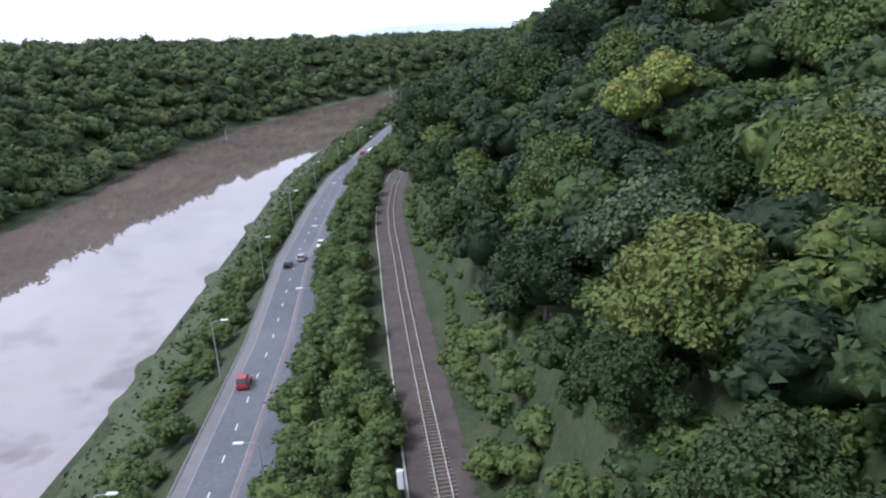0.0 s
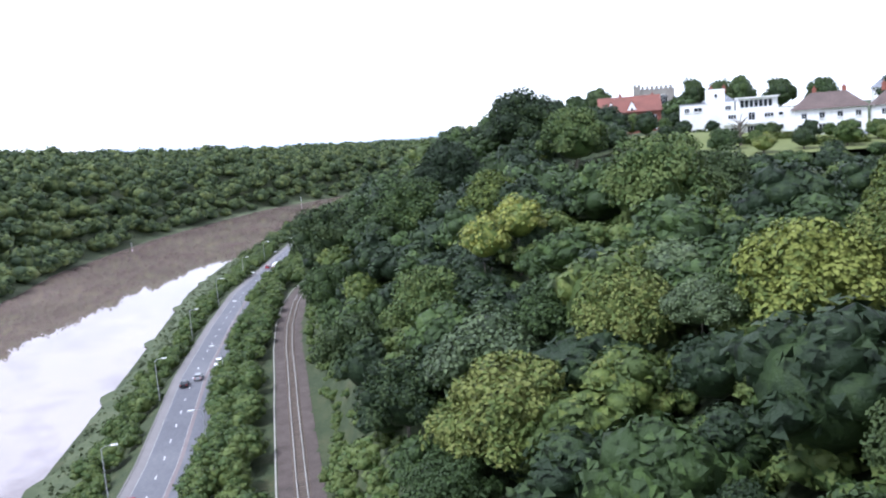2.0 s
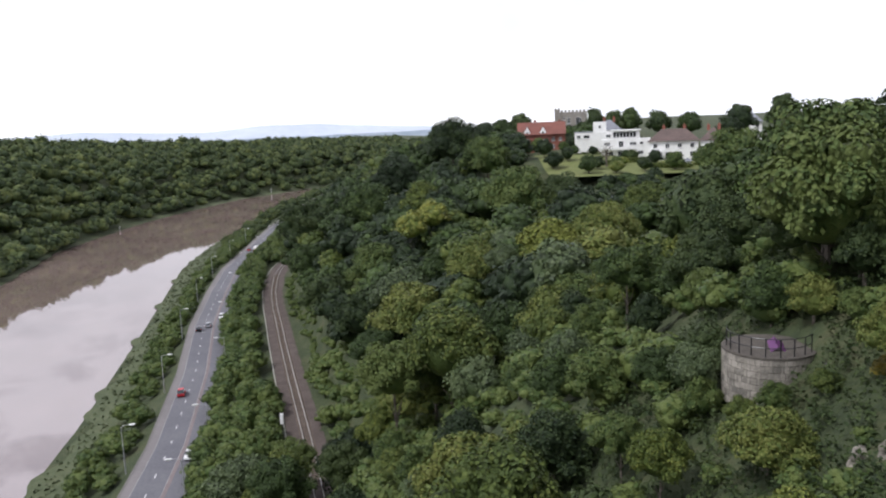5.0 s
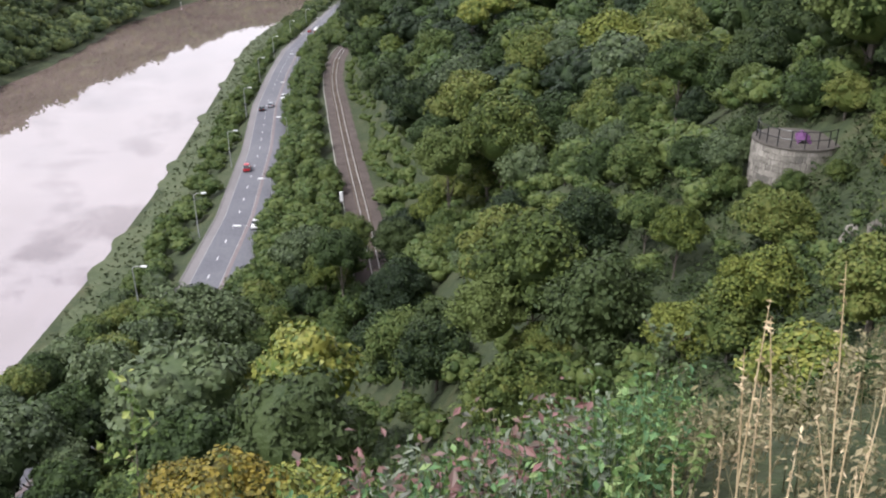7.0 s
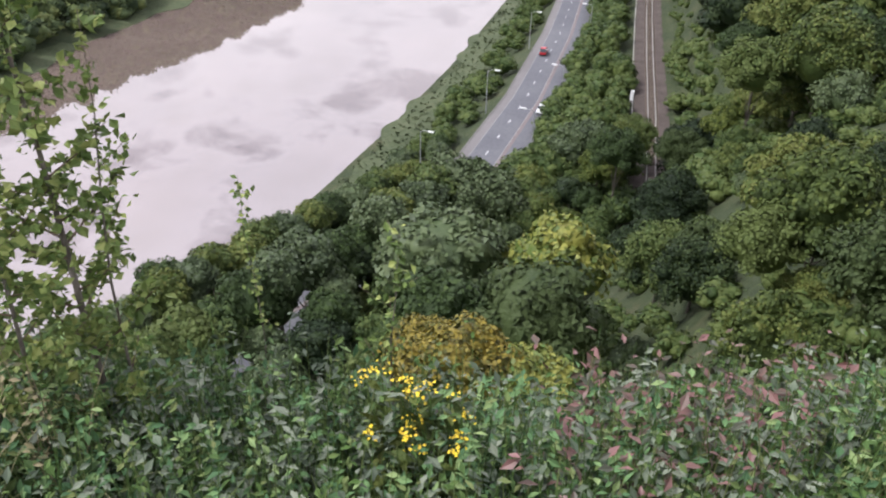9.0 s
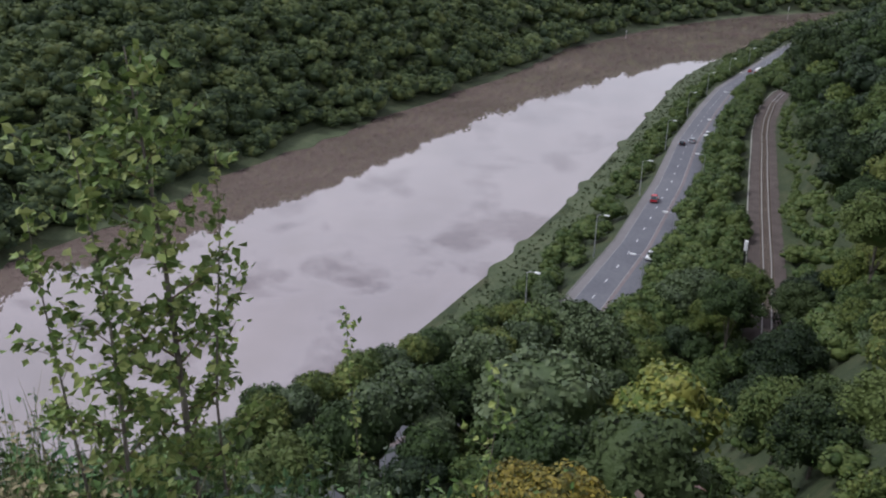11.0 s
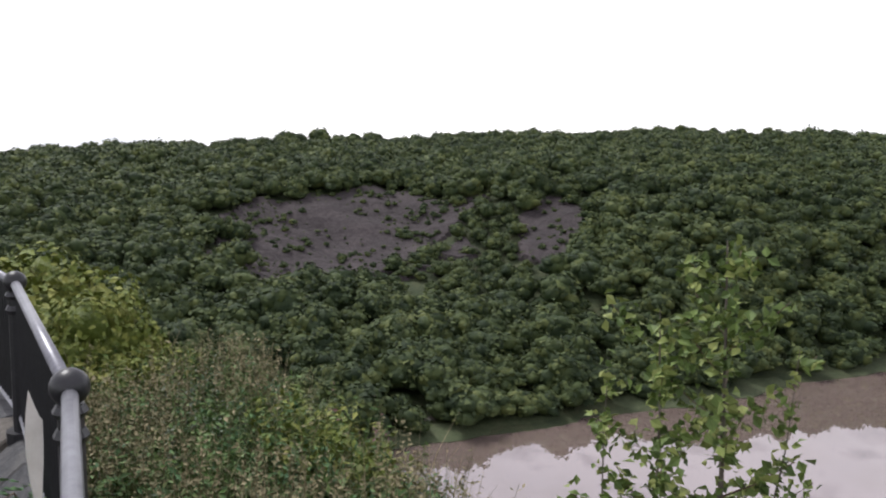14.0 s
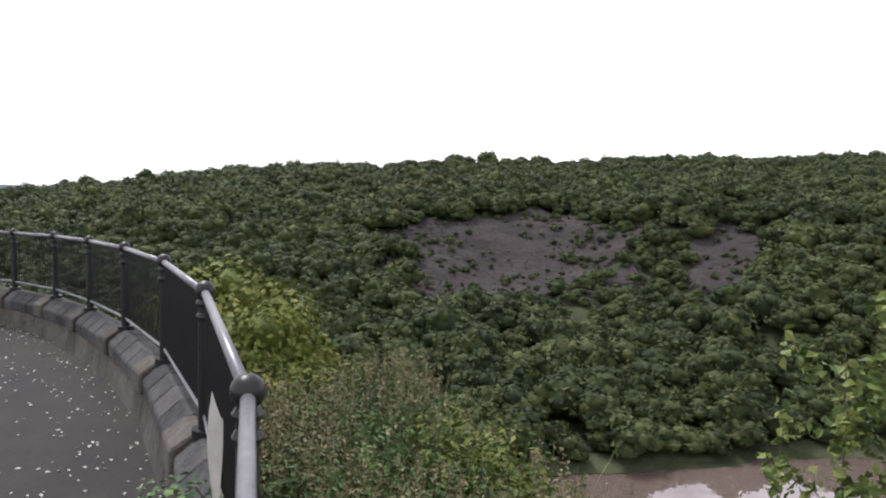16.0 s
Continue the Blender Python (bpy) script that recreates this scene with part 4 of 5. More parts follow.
ridge("backdrop", "distant wooded hill beyond the valley, haze in its colour", 640, 106, 135, [0, 14, 21, 24, 24, 22, 20], hazed_woods, 260)


def turbine(x, y, z):
    ob = thing("crane", "tiny pale dockside crane far away on the horizon", "crane", x, y, z)
    part("mast", tube([(0, 0, -60), (0, 0, 52)], [2.2, 1.2], 6), lamp_white, ob)
    part("jib", tube([(-6, 0, 40), (10, 0, 62)], [1.2, 0.6], 6), lamp_white, ob)


turbine(300, 4480, 40)
turbine(120, 4500, 40)

# ---- houses on the hill ----
def window(house, x, z, w, h, y, cols=2):
    win = part("window", soft_box(x - w / 2, y - 0.10, z, x + w / 2, y + 0.05, z + h, 0.02), frame_white, house, "white-framed window")
    gap = 0.09
    pw = (w - gap * (cols + 1)) / cols
    for i in range(cols):
        a = x - w / 2 + gap + i * (pw + gap)
        part("pane", box(a, y - 0.12, z + gap, a + pw, y - 0.08, z + h - gap), pane_dark, win, "dark glass pane")
    part("sill", soft_box(x - w / 2 - 0.1, y - 0.22, z - 0.1, x + w / 2 + 0.1, y - 0.02, z, 0.02), frame_white, win)


def chimney(house, x, y, z, h, mat):
    part("chimney", join([box(x - 0.45, y - 0.35, z, x + 0.45, y + 0.35, z + h), box(x - 0.55, y - 0.45, z + h, x + 0.55, y + 0.45, z + h + 0.2), box(x - 0.15, y - 0.15, z + h + 0.2, x + 0.15, y + 0.15, z + h + 0.7)]), mat, house)


def gable_roof(w, d, z, rise, eave=0.5):
    """Ridge along x."""
    o = [(-d / 2 - eave, z - 0.1), (0, z + rise), (d / 2 + eave, z - 0.1), (d / 2 + eave, z + 0.15), (0, z + rise + 0.3), (-d / 2 - eave, z + 0.15)]
    bm = bmesh.new()
    a = [bm.verts.new((-w / 2 - 0.3, y, q)) for y, q in o]
    b = [bm.verts.new((w / 2 + 0.3, y, q)) for y, q in o]
    bm.faces.new(a), bm.faces.new(b[::-1])
    for i in range(6):
        bm.faces.new((a[i], b[i], b[(i + 1) % 6], a[(i + 1) % 6]))
    bmesh.ops.recalc_face_normals(bm, faces=bm.faces)
    return bm


def hip_roof(w, d, z, rise, eave=0.5):
    bm = bmesh.new()
    k = min(w, d) / 2 * 0.9
    c = [bm.verts.new(p) for p in ((-w / 2 - eave, -d / 2 - eave, z), (w / 2 + eave, -d / 2 - eave, z), (w / 2 + eave, d / 2 + eave, z), (-w / 2 - eave, d / 2 + eave, z), (-w / 2 + k, 0, z + rise), (w / 2 - k, 0, z + rise))]
    for q in ((0, 1, 5, 4), (1, 2, 5), (2, 3, 4, 5), (3, 0, 4), (3, 2, 1, 0)):
        bm.faces.new([c[i] for i in q])
    bmesh.ops.recalc_face_normals(bm, faces=bm.faces)
    return bm


def red_house(x, y, z, rz):
    h = thing("house", "red-brick house with tiled roof and two white gables", "house", x, y, z, rz)
    part("wall", soft_box(-9.2, -4, -4, 9.2, 5, 6.0, 0.04), brick_red, h)
    part("wall", prism([(-9.2, 6), (9.2, 6), (9.2, 6.1), (-9.2, 6.1)], -4, 5), brick_red, h)
    part("roof", gable_roof(18.4, 9.5, 6.0, 4.6), tile_red, h, "red tiled roof")
    for gx in (-5.6, 0.6):
        g = part("gable", prism([(gx - 2.8, 4.2), (gx, 9.6), (gx + 2.8, 4.2)], -4.7, 1.0), tile_red, h)
        part("gable_face", prism([(gx - 1.7, 6.0), (gx, 9.2), (gx + 1.7, 6.0)], -4.78, -4.66), frame_white, g, "white painted gable face")
        part("bay", soft_box(gx - 2.3, -4.9, -4, gx + 2.3, -3.9, 4.4, 0.05), brick_red, h)
        for z0 in (0.4, 3.0):
            window(h, gx, z0, 2.2, 1.3, -4.95, 3)
        window(h, gx, 6.3, 0.8, 1.0, -4.85, 1)
    for wx_ in (4.6, 7.4):
        for z0 in (0.6, 3.4):
            window(h, wx_, z0, 1.2, 1.4, -4.05)
    chimney(h, -2.5, 0.6, 9.8, 1.6, brick_red)
    chimney(h, 7.2, 0.4, 9.6, 1.4, brick_red)


def modern_house(x, y, z, rz):
    h = thing("house", "white flat-roofed modernist house with wide windows", "house", x, y, z, rz)
    part("wall", soft_box(-8.2, 0, -3, 8.2, 9, 6.2, 0.04), render_white, h)
    part("wall", soft_box(-4.6, 1.2, 6.2, 4.6, 8, 9.0, 0.04), render_white, h)
    part("roof", soft_box(-5.0, 0.2, 9.0, 5.0, 8.4, 9.3, 0.03), render_white, h, "thin flat white roof slab")
    part("balcony", join([box(-8.3, -1.1, 2.7, 3.5, 0.05, 3.0), box(-8.3, -1.1, 3.0, 3.5, -1.0, 3.55)]), render_white, h, "white balcony")
    for wx_, z0, w, hh, c in ((-6.2, 4.1, 2.0, 1.2, 3), (-1.6, 3.6, 1.6, 2.0, 2), (2.4, 4.1, 2.2, 1.1, 3), (5.2, 4.3, 1.2, 0.9, 1), (-5.4, 0.6, 2.6, 1.5, 3), (-1.6, 0.3, 2.2, 2.0, 3), (4.8, 0.9, 2.0, 1.3, 2)):
        window(h, wx_, z0, w, hh, -0.02, c)
    for i in range(7):
        window(h, -3.7 + i * 1.1, 6.7, 1.0, 1.9, 1.18, 1)
    for px_ in (-4.4, 4.4):
        part("post", tube([(px_, 0.6, 6.2), (px_, 0.6, 9.0)], 0.09, 6), frame_white, h)


def low_white_house(x, y, z, rz):
    h = thing("house", "low white house with a square white tower", "house", x, y, z, rz)
    part("wall", soft_box(-7.0, 0, -4, 6.5, 8, 3.6, 0.04), render_white, h)
    part("tower", soft_box(-0.4, 0.5, 3.6, 4.2, 5, 7.2, 0.04), render_white, h)
    part("roof", soft_box(-7.2, -0.2, 3.6, -0.5, 8.2, 3.85, 0.03), slate, h)
    for wx_, w in ((-5.6, 1.4), (-2.8, 2.2), (4.9, 1.6)):
        window(h, wx_, 1.5, w, 1.2, -0.02)
    window(h, 1.9, 4.8, 0.8, 1.2, 0.48, 1)


def hipped_house(x, y, z, rz, w=15.5, roof=tile_brown, label="white-rendered house with a brown hipped tile roof"):
    h = thing("house", label, "house", x, y, z, rz)
    part("wall", soft_box(-w / 2, -4, -3, w / 2, 4.5, 5.6, 0.04), render_white, h)
    part("roof", hip_roof(w, 8.5, 5.6, 3.9), roof, h, "brown tiled hipped roof")
    n = 4 if w > 12 else 2
    for i in range(n):
        window(h, -w / 2 + w * (i + 0.5) / n, 3.4, 1.3, 1.4, -4.02)
        if i:
            window(h, -w / 2 + w * (i + 0.5) / n, 0.5, 1.4, 1.7, -4.02)
    bay = part("bay", soft_box(-w / 2 + 0.2, -6.0, -3, -w / 2 + 4.4, -3.9, 2.6, 0.05), render_white, h, "white bay with glazing")
    for i in range(3):
        part("pane", box(-w / 2 + 0.5 + i * 1.3, -6.05, 0.2, -w / 2 + 1.5 + i * 1.3, -5.98, 2.1), pane_dark, bay)
    chimney(h, w * 0.22, 0.4, 8.6, 1.8, brick_red)
    chimney(h, -w * 0.2, 0.4, 8.8, 1.5, brick_red)


def castle(x, y, z, rz):
    h = thing("castle_tower", "grey stone battlemented tower of a mock castle", "tower", x, y, z, rz)
    body = part("wall", soft_box(-6.5, 0, -9, 7.2, 8, 6.4, 0.05), castle_stone, h)
    part("turret", soft_box(-8.2, -0.6, -9, -5.6, 2.2, 7.6, 0.06), castle_stone, h)
    for i in range(7):
        part("merlon", soft_box(-5.2 + i * 1.75, -0.1, 6.4, -4.2 + i * 1.75, 0.7, 7.5, 0.05), castle_stone, h)
    for i in range(2):
        part("merlon", soft_box(-8.2 + i * 1.6, -0.65, 7.6, -7.2 + i * 1.6, 0.2, 8.4, 0.05), castle_stone, h)
    for wx_, z0, w, hh, c in ((3.2, 0.2, 2.6, 3.6, 3), (-1.5, 1.0, 1.2, 3.0, 2), (-3.8, 2.6, 0.8, 1.8, 1)):
        window(h, wx_, z0, w, hh, -0.02, c)


red_house(34.8, 331, 55.4, -6.1)
modern_house(57.8, 281, 53.4, -11.8)
low_white_house(50, 297, 58.4, -9.6)
hipped_house(72.3, 275, 53.0, -15)
hipped_house(82.4, 265.5, 53.0, -18, 7.6, tile_brown, "small white house with brown roof behind trees")
hipped_house(110, 318, 57.5, -19, 14, slate, "grey-roofed house among trees on the hilltop")
hipped_house(61.5, 330, 56.5, -11, 9, slate, "slate-roofed house behind the white houses")
castle(56.8, 398, 63.7, -8)
shed = thing("garden_building", "low grey slate-roofed building among hillside trees", "building", 37.1, 198, 45.0, -11)
part("wall", soft_box(-3, -3, -3, 3, 3, 1.9, 0.04), stone, shed)
part("roof", gable_roof(6.4, 6.4, 1.8, 1.5), slate, shed, "grey slate roof")
hut = thing("summerhouse", "small pale garden summerhouse", "hut", 72, 258, 51.5, -15)
part("wall", soft_box(-1.3, -1.3, -2, 1.3, 1.3, 1.2, 0.03), frame_white, hut)
part("roof", hip_roof(2.6, 2.6, 1.2, 1.0, 0.3), slate, hut)

# gardens round the houses
gxs, gys = np.meshgrid(np.arange(28, 96, 4.0), np.arange(244, 300, 4.0))
gz = np.interp(gys, [244, 262, 275, 300], [50.2, 51.6, 53.0, 55.0]) + 0.0 * gxs
n = gxs.shape[1]
fs = [(r * n + c, r * n + c + 1, (r + 1) * n + c + 1, (r + 1) * n + c) for r in range(gxs.shape[0] - 1) for c in range(n - 1)]
gz = np.maximum(gz, height(gxs, gys) + 0.15)
tagged(new("lawn", mesh_of("lawn", np.stack([gxs, gys, gz], 2).reshape(-1, 3), fs, lawn, True)), "sloping garden lawns below the white houses", "lawn", kind="structure")
garden = [(41, 286, 5, 1), (36.5, 270, 5.5, 4), (44, 258, 6, 0), (51, 262, 4.5, 2), (54, 265, 3.2, 5), (58, 272, 4.5, 0), (63, 262, 5, 4), (69, 266, 4, 2), (76, 258, 6.5, 1), (40, 250, 7, 2), (48, 248, 6.5, 3), (57, 250, 6, 0), (66, 250, 6.5, 2), (74, 248, 7, 1), (84, 252, 8, 2), (31, 262, 7, 0), (30, 280, 7, 4), (30, 300, 7, 2), (26, 318, 7, 1), (45, 316, 6, 0), (86, 275, 7, 3), (91, 262, 8, 1), (66, 285, 3.6, 2), (47, 283, 4, 0), (57, 277, 3.6, 1), (40, 305, 5, 2)]
for x, y, w, k in garden:
    tree(float(x), float(y), float(w), kinds[k], 0.1, "shrub", "in the gardens below the houses", z=float(max(np.interp(y, [244, 262, 275, 300], [50.2, 51.6, 53.0, 55.0]), height(x, y))))
for x, y, w, hh in ((66, 345, 11, 16), (74, 348, 12, 15), (60, 352, 10, 17), (84, 340, 12, 13), (95, 335, 12, 13), (20, 345, 12, 12), (12, 335, 12, 13), (28, 352, 12, 13), (44, 352, 11, 11), (103, 300, 12, 13), (96, 290, 11, 12), (118, 300, 12, 14)):
    ob = tree(float(x), float(y), float(w), kinds[[0, 4, 1][int(x) % 3]], 2.5, "tree", "behind the hilltop houses", z=56.0)
    ob.scale = (ob.scale[0], ob.scale[1], ob.scale[2] * hh / 12)
for (x0, y0), (x1, y1) in (((35, 284), (50, 287)), ((53, 270), (64, 268)), ((60, 256), (72, 254)), ((44, 268), (52, 264))):
    g2 = np.random.default_rng(int(x0))
    k = g2.random(1500)
    dd = sphere_dirs(1500, g2) * (0.5, 0.5, 0.75)
    c = np.stack([x0 + (x1 - x0) * k, y0 + (y1 - y0) * k, np.interp(y0 + (y1 - y0) * k, [244, 262, 275, 300], [50.2, 51.6, 53.0, 55.0]) + 0.7], 1) + dd * (1.6, 1.6, 1.3)
    hedge = thing("hedge", "long clipped green garden hedge", "hedge")
    part("leaves", cards(c, dd + (0, 0, 0.3), 0.45, g2), leaf_light, hedge)
# bare dead tree in the garden
dead = thing("dead_tree", "bare grey dead tree in a garden", "tree", 47.8, 263, 51.4)
part("trunk", trunk(71, 5.5, 0.35, 2.2), bark, dead)
g2 = np.random.default_rng(72)
for i in range(16):
    a, z0 = i * 2.4, 2.6 + i * 0.2
    tip = np.array([math.cos(a) * g2.uniform(1.5, 3.2), math.sin(a) * g2.uniform(1.5, 3.2), z0 + g2.uniform(1.0, 2.4)])
    part("branch", tube([(0, 0, z0), tip * (0.5, 0.5, 1) + (0, 0, -0.4), tip], [0.13, 0.09, 0.03], 4), bark, dead)

# ---- old stone lookout with railings, banner and steps ----
bx0, by0, bz0 = 15.7, 46.3, 55.3
bastion = tagged(new("stone_lookout"), "round grey rubble-stone lookout platform on the slope", "platform", kind="structure")
bastion.matrix_basis = pose(bx0, by0, 0)
part("core", join([tube([(0, 0, bz0 - 5), (0, 0, bz0 - 0.05)], [2.25, 2.15], 28)]), stone, bastion)
blocks = [mesh_of("stone", *box(-0.24 - 0.03 * i, -0.12, -0.16, 0.24 + 0.03 * i, 0.1, 0.16), stone) for i in range(3)]
for course in range(8):
    for i in range(25):
        a = math.radians(150 + i * 9.6 + (course % 2) * 4.8)
        ob = part("stone", blocks[(i * 7 + course * 3) % 3], stone, bastion)
        ob.matrix_basis = pose(2.24 * math.cos(a), 2.24 * math.sin(a), bz0 - 0.22 - course * 0.345 + 0.01 * ((i * 5) % 3), 0, 0, math.degrees(a) + 90)
part("paving", join([tube([(0, 0, bz0 - 0.06), (0, 0, bz0 + 0.05)], [2.4, 2.4], 28)]), kerb_pale, bastion, "worn pale stone paving")
rails = thing("railing", "thin dark iron railing round the stone lookout", "railing", bx0, by0, bz0)
ring = [(2.15 * math.cos(math.radians(a)), 2.15 * math.sin(math.radians(a))) for a in range(150, 340, 19)]
for i, (x, y) in enumerate(ring):
    part("post", tube([(x, y, 0), (x, y, 1.0)], 0.035, 6), iron, rails)
for zz in (0.5, 0.98):
    part("rail", tube([(x, y, zz) for x, y in ring], 0.025, 5), iron, rails)
sheet_ = thing("banner", "purple plastic sheet draped over the railing", "banner", bx0 + 0.1, by0 - 0.9, bz0)
bm = bmesh.new()
grid = [[bm.verts.new((-0.55 + 0.16 * i, 0.5 - 0.14 * j + 0.04 * math.sin(i * 1.9), 0.95 - 0.09 * j - 0.12 * abs(i - 3) + 0.03 * math.sin(j * 2 + i))) for i in range(8)] for j in range(7)]
for j in range(6):
    for i in range(7):
        bm.faces.new((grid[j][i], grid[j][i + 1], grid[j + 1][i + 1], grid[j + 1][i]))
bmesh.ops.solidify(bm, geom=bm.faces[:], thickness=0.02)
part("cloth", bm, purple, sheet_)
sheet_.scale = (0.75, 0.75, 0.75)
part("pole", tube([(-0.06, 0.0, 0.0), (-0.06, 0.0, 0.85)], 0.02, 5), iron, sheet_)
steps = tagged(new("steps"), "weathered dark stone steps beside the lookout", "steps", kind="structure")
steps.matrix_basis = pose(18.1, 43.6, 55.2, 0, 0, 10)
for i in range(10):
    part("step", soft_box(-0.75 + 0.02 * (i % 3), -0.34 * i - 0.36, -0.24 * i - 1.6, 0.75 + 0.03 * (i % 2), -0.34 * i + 0.06, -0.24 * i, 0.03), kerb_dark, steps)
for i, (x, y, z, s_) in enumerate(((15.3, 33.4, 54.6, 0.9), (15.9, 32.6, 53.6, 0.7), (14.6, 34.4, 54.0, 0.8), (16.8, 35, 55.0, 0.8))):
    v, f = ico(2)
    g2 = np.random.default_rng(900 + i)
    v = v * (1 + 0.2 * g2.normal(size=(len(v), 1))) * (0.5 * s_, 0.4 * s_, 0.95 * s_)
    tagged(new("boulder", mesh_of("boulder", v + (x, y, z), f, stone)), "pale outcrop of bare limestone on the slope", "rock")

# ---- vehicles ----
def heading(y):
    return -math.degrees(math.atan2(float(road_x(y + 2) - road_x(y - 2)), 4.0))


def car(y, lane, colour, label, away=True, tall=1.45, long=4.2):
    x = float(road_x(y)) + lane
    c = thing("car", label, "car", x, y, 6.87, heading(y) + (0 if away else 180))
    p_ = paint(colour[0], colour[1])
    half = long / 2
    bm = prism([(-half, 0.35), (half, 0.35), (half, 0.72), (half - 0.9, 0.92), (-half + 0.05, 0.95)], -0.86, 0.86)
    bmesh.ops.bevel(bm, geom=bm.edges[:], offset=0.07, segments=2, affect="EDGES")
    bmesh.ops.rotate(bm, verts=bm.verts, cent=(0, 0, 0), matrix=Matrix.Rotation(radians(90), 3, "Z"))
    part("body", bm, p_, c)
    bm = prism([(-half + 0.1, 0.9), (half - 1.15, 0.9), (half - 1.75, tall - 0.06), (-half + 0.45, tall - 0.06)], -0.74, 0.74)
    bmesh.ops.bevel(bm, geom=bm.edges[:], offset=0.06, segments=1, affect="EDGES")
    bmesh.ops.rotate(bm, verts=bm.verts, cent=(0, 0, 0), matrix=Matrix.Rotation(radians(90), 3, "Z"))
    part("windows", bm, car_glass, c, "dark glass")
    part("roof", soft_box(-0.66, -half + 0.5, tall - 0.08, 0.66, half - 1.8, tall, 0.03), p_, c)
    for sx in (-0.8, 0.8):
        for sy in (-half + 0.8, half - 0.8):
            w = part("wheel", tube([(sx - 0.1, sy, 0.31), (sx + 0.1, sy, 0.31)], 0.31, 12), tyre, c)
            part("rim", tube([(sx - 0.115, sy, 0.31), (sx + 0.115, sy, 0.31)], 0.18, 8), lamp_grey, w)
        part("tail_light", soft_box(sx * 0.85 - 0.14, -half - 0.03, 0.66, sx * 0.85 + 0.14, -half + 0.06, 0.84, 0.01), lamp_red, c)
        part("headlight", soft_box(sx * 0.85 - 0.16, half - 0.1, 0.58, sx * 0.85 + 0.16, half + 0.03, 0.72, 0.01), lamp_white, c)


RED, BLACK, WHITE, SILVER = ("red paint", (0.4, 0.02, 0.03)), ("black paint", (0.015, 0.015, 0.018)), ("white car paint", (0.75, 0.75, 0.75)), ("silver paint", (0.35, 0.36, 0.38))
car(187, -2.5, RED, "small red van driving along the valley road", True, 1.8, 4.0)
car(249, -2.5, BLACK, "dark hatchback car on the valley road")
car(254, 0.3, SILVER, "silver-grey saloon car on the valley road")
car(265, 3.9, WHITE, "white car coming along the valley road", False)
car(415, -2.0, RED, "red car far along the valley road")
car(150, 3.9, WHITE, "white car partly hidden by roadside trees", False)
lorry = thing("lorry", "white and red box lorry on the valley road", "lorry", float(road_x(402)) + 3.9, 402, 6.87, heading(402) + 180)
part("box", soft_box(-1.2, -5.5, 0.9, 1.2, 1.6, 3.7, 0.05), frame_white, lorry, "white cargo box")
cab = part("cab", soft_box(-1.15, 1.8, 0.5, 1.15, 3.6, 2.8, 0.12, 2), paint("red cab", (0.4, 0.03, 0.03)), lorry, "red cab")
part("windscreen", soft_box(-1.0, 3.55, 1.6, 1.0, 3.64, 2.5, 0.02), car_glass, cab)
for sx in (-1.0, 1.0):
    for sy in (-4.3, -3.2, 2.6):
        part("wheel", tube([(sx - 0.14, sy, 0.48), (sx + 0.14, sy, 0.48)], 0.48, 12), tyre, lorry)


# ---- street lamps, signal, river marks ----
def street_lamp(y, side):
    x = float(road_x(y)) + side * 7.0
    s = thing("street_lamp", "tall grey steel street lamp with a single arm", "street lamp", x, y, 6.6, heading(y), group="street lamps")
    part("pole", tube([(0, 0, 0), (0, 0, 4.5), (0, 0, 9.0)], [0.13, 0.1, 0.07], 8), lamp_grey, s)
    part("arm", tube([(0, 0, 8.9), (-side * 0.5, 0, 9.3), (-side * 1.6, 0, 9.4)], [0.06, 0.05, 0.05], 6), lamp_grey, s)
    head = part("head", soft_box(-side * 2.0 - 0.55, -0.2, 9.3, -side * 2.0 + 0.55, 0.2, 9.5, 0.06, 2), lamp_white, s, "pale lamp head")
    part("lens", soft_box(-side * 2.0 - 0.4, -0.14, 9.24, -side * 2.0 + 0.4, 0.14, 9.31, 0.02), lamp_white, head)


for y in (110, 144, 190, 240, 291, 341, 390, 435):
    street_lamp(float(y), -1)
for y in (128, 154, 205, 249, 300, 350, 400, 443):
    street_lamp(float(y), 1)
signal = thing("signal_post", "slim dark railway signal post with a white box", "signal", float(rail_x(152)) - 4.6, 152, 8.5)
part("post", tube([(0, 0, 0), (0, 0, 5.6)], 0.11, 8), iron, signal)
part("box", soft_box(-0.32, -0.25, 3.6, 0.32, 0.25, 5.6, 0.03), frame_white, signal, "white sheet-metal box")
part("ladder", join([tube([(0.3, 0.1, 0), (0.3, 0.1, 4)], 0.03, 5), tube([(0.3, 0.4, 0), (0.3, 0.4, 4)], 0.03, 5)]), lamp_grey, signal)
for x, y, hh in ((-198, 868, 5.5), (-247, 588, 2.5)):
    mark = thing("river_beacon", "slim white river marker post at the bank", "beacon", x, y, -0.5)
    part("post", tube([(0, 0, 0), (0, 0, hh)], [0.22, 0.16], 8), frame_white, mark)
    part("topmark", soft_box(-0.35, -0.35, hh, 0.35, 0.35, hh + 0.8, 0.06), frame_white, mark)

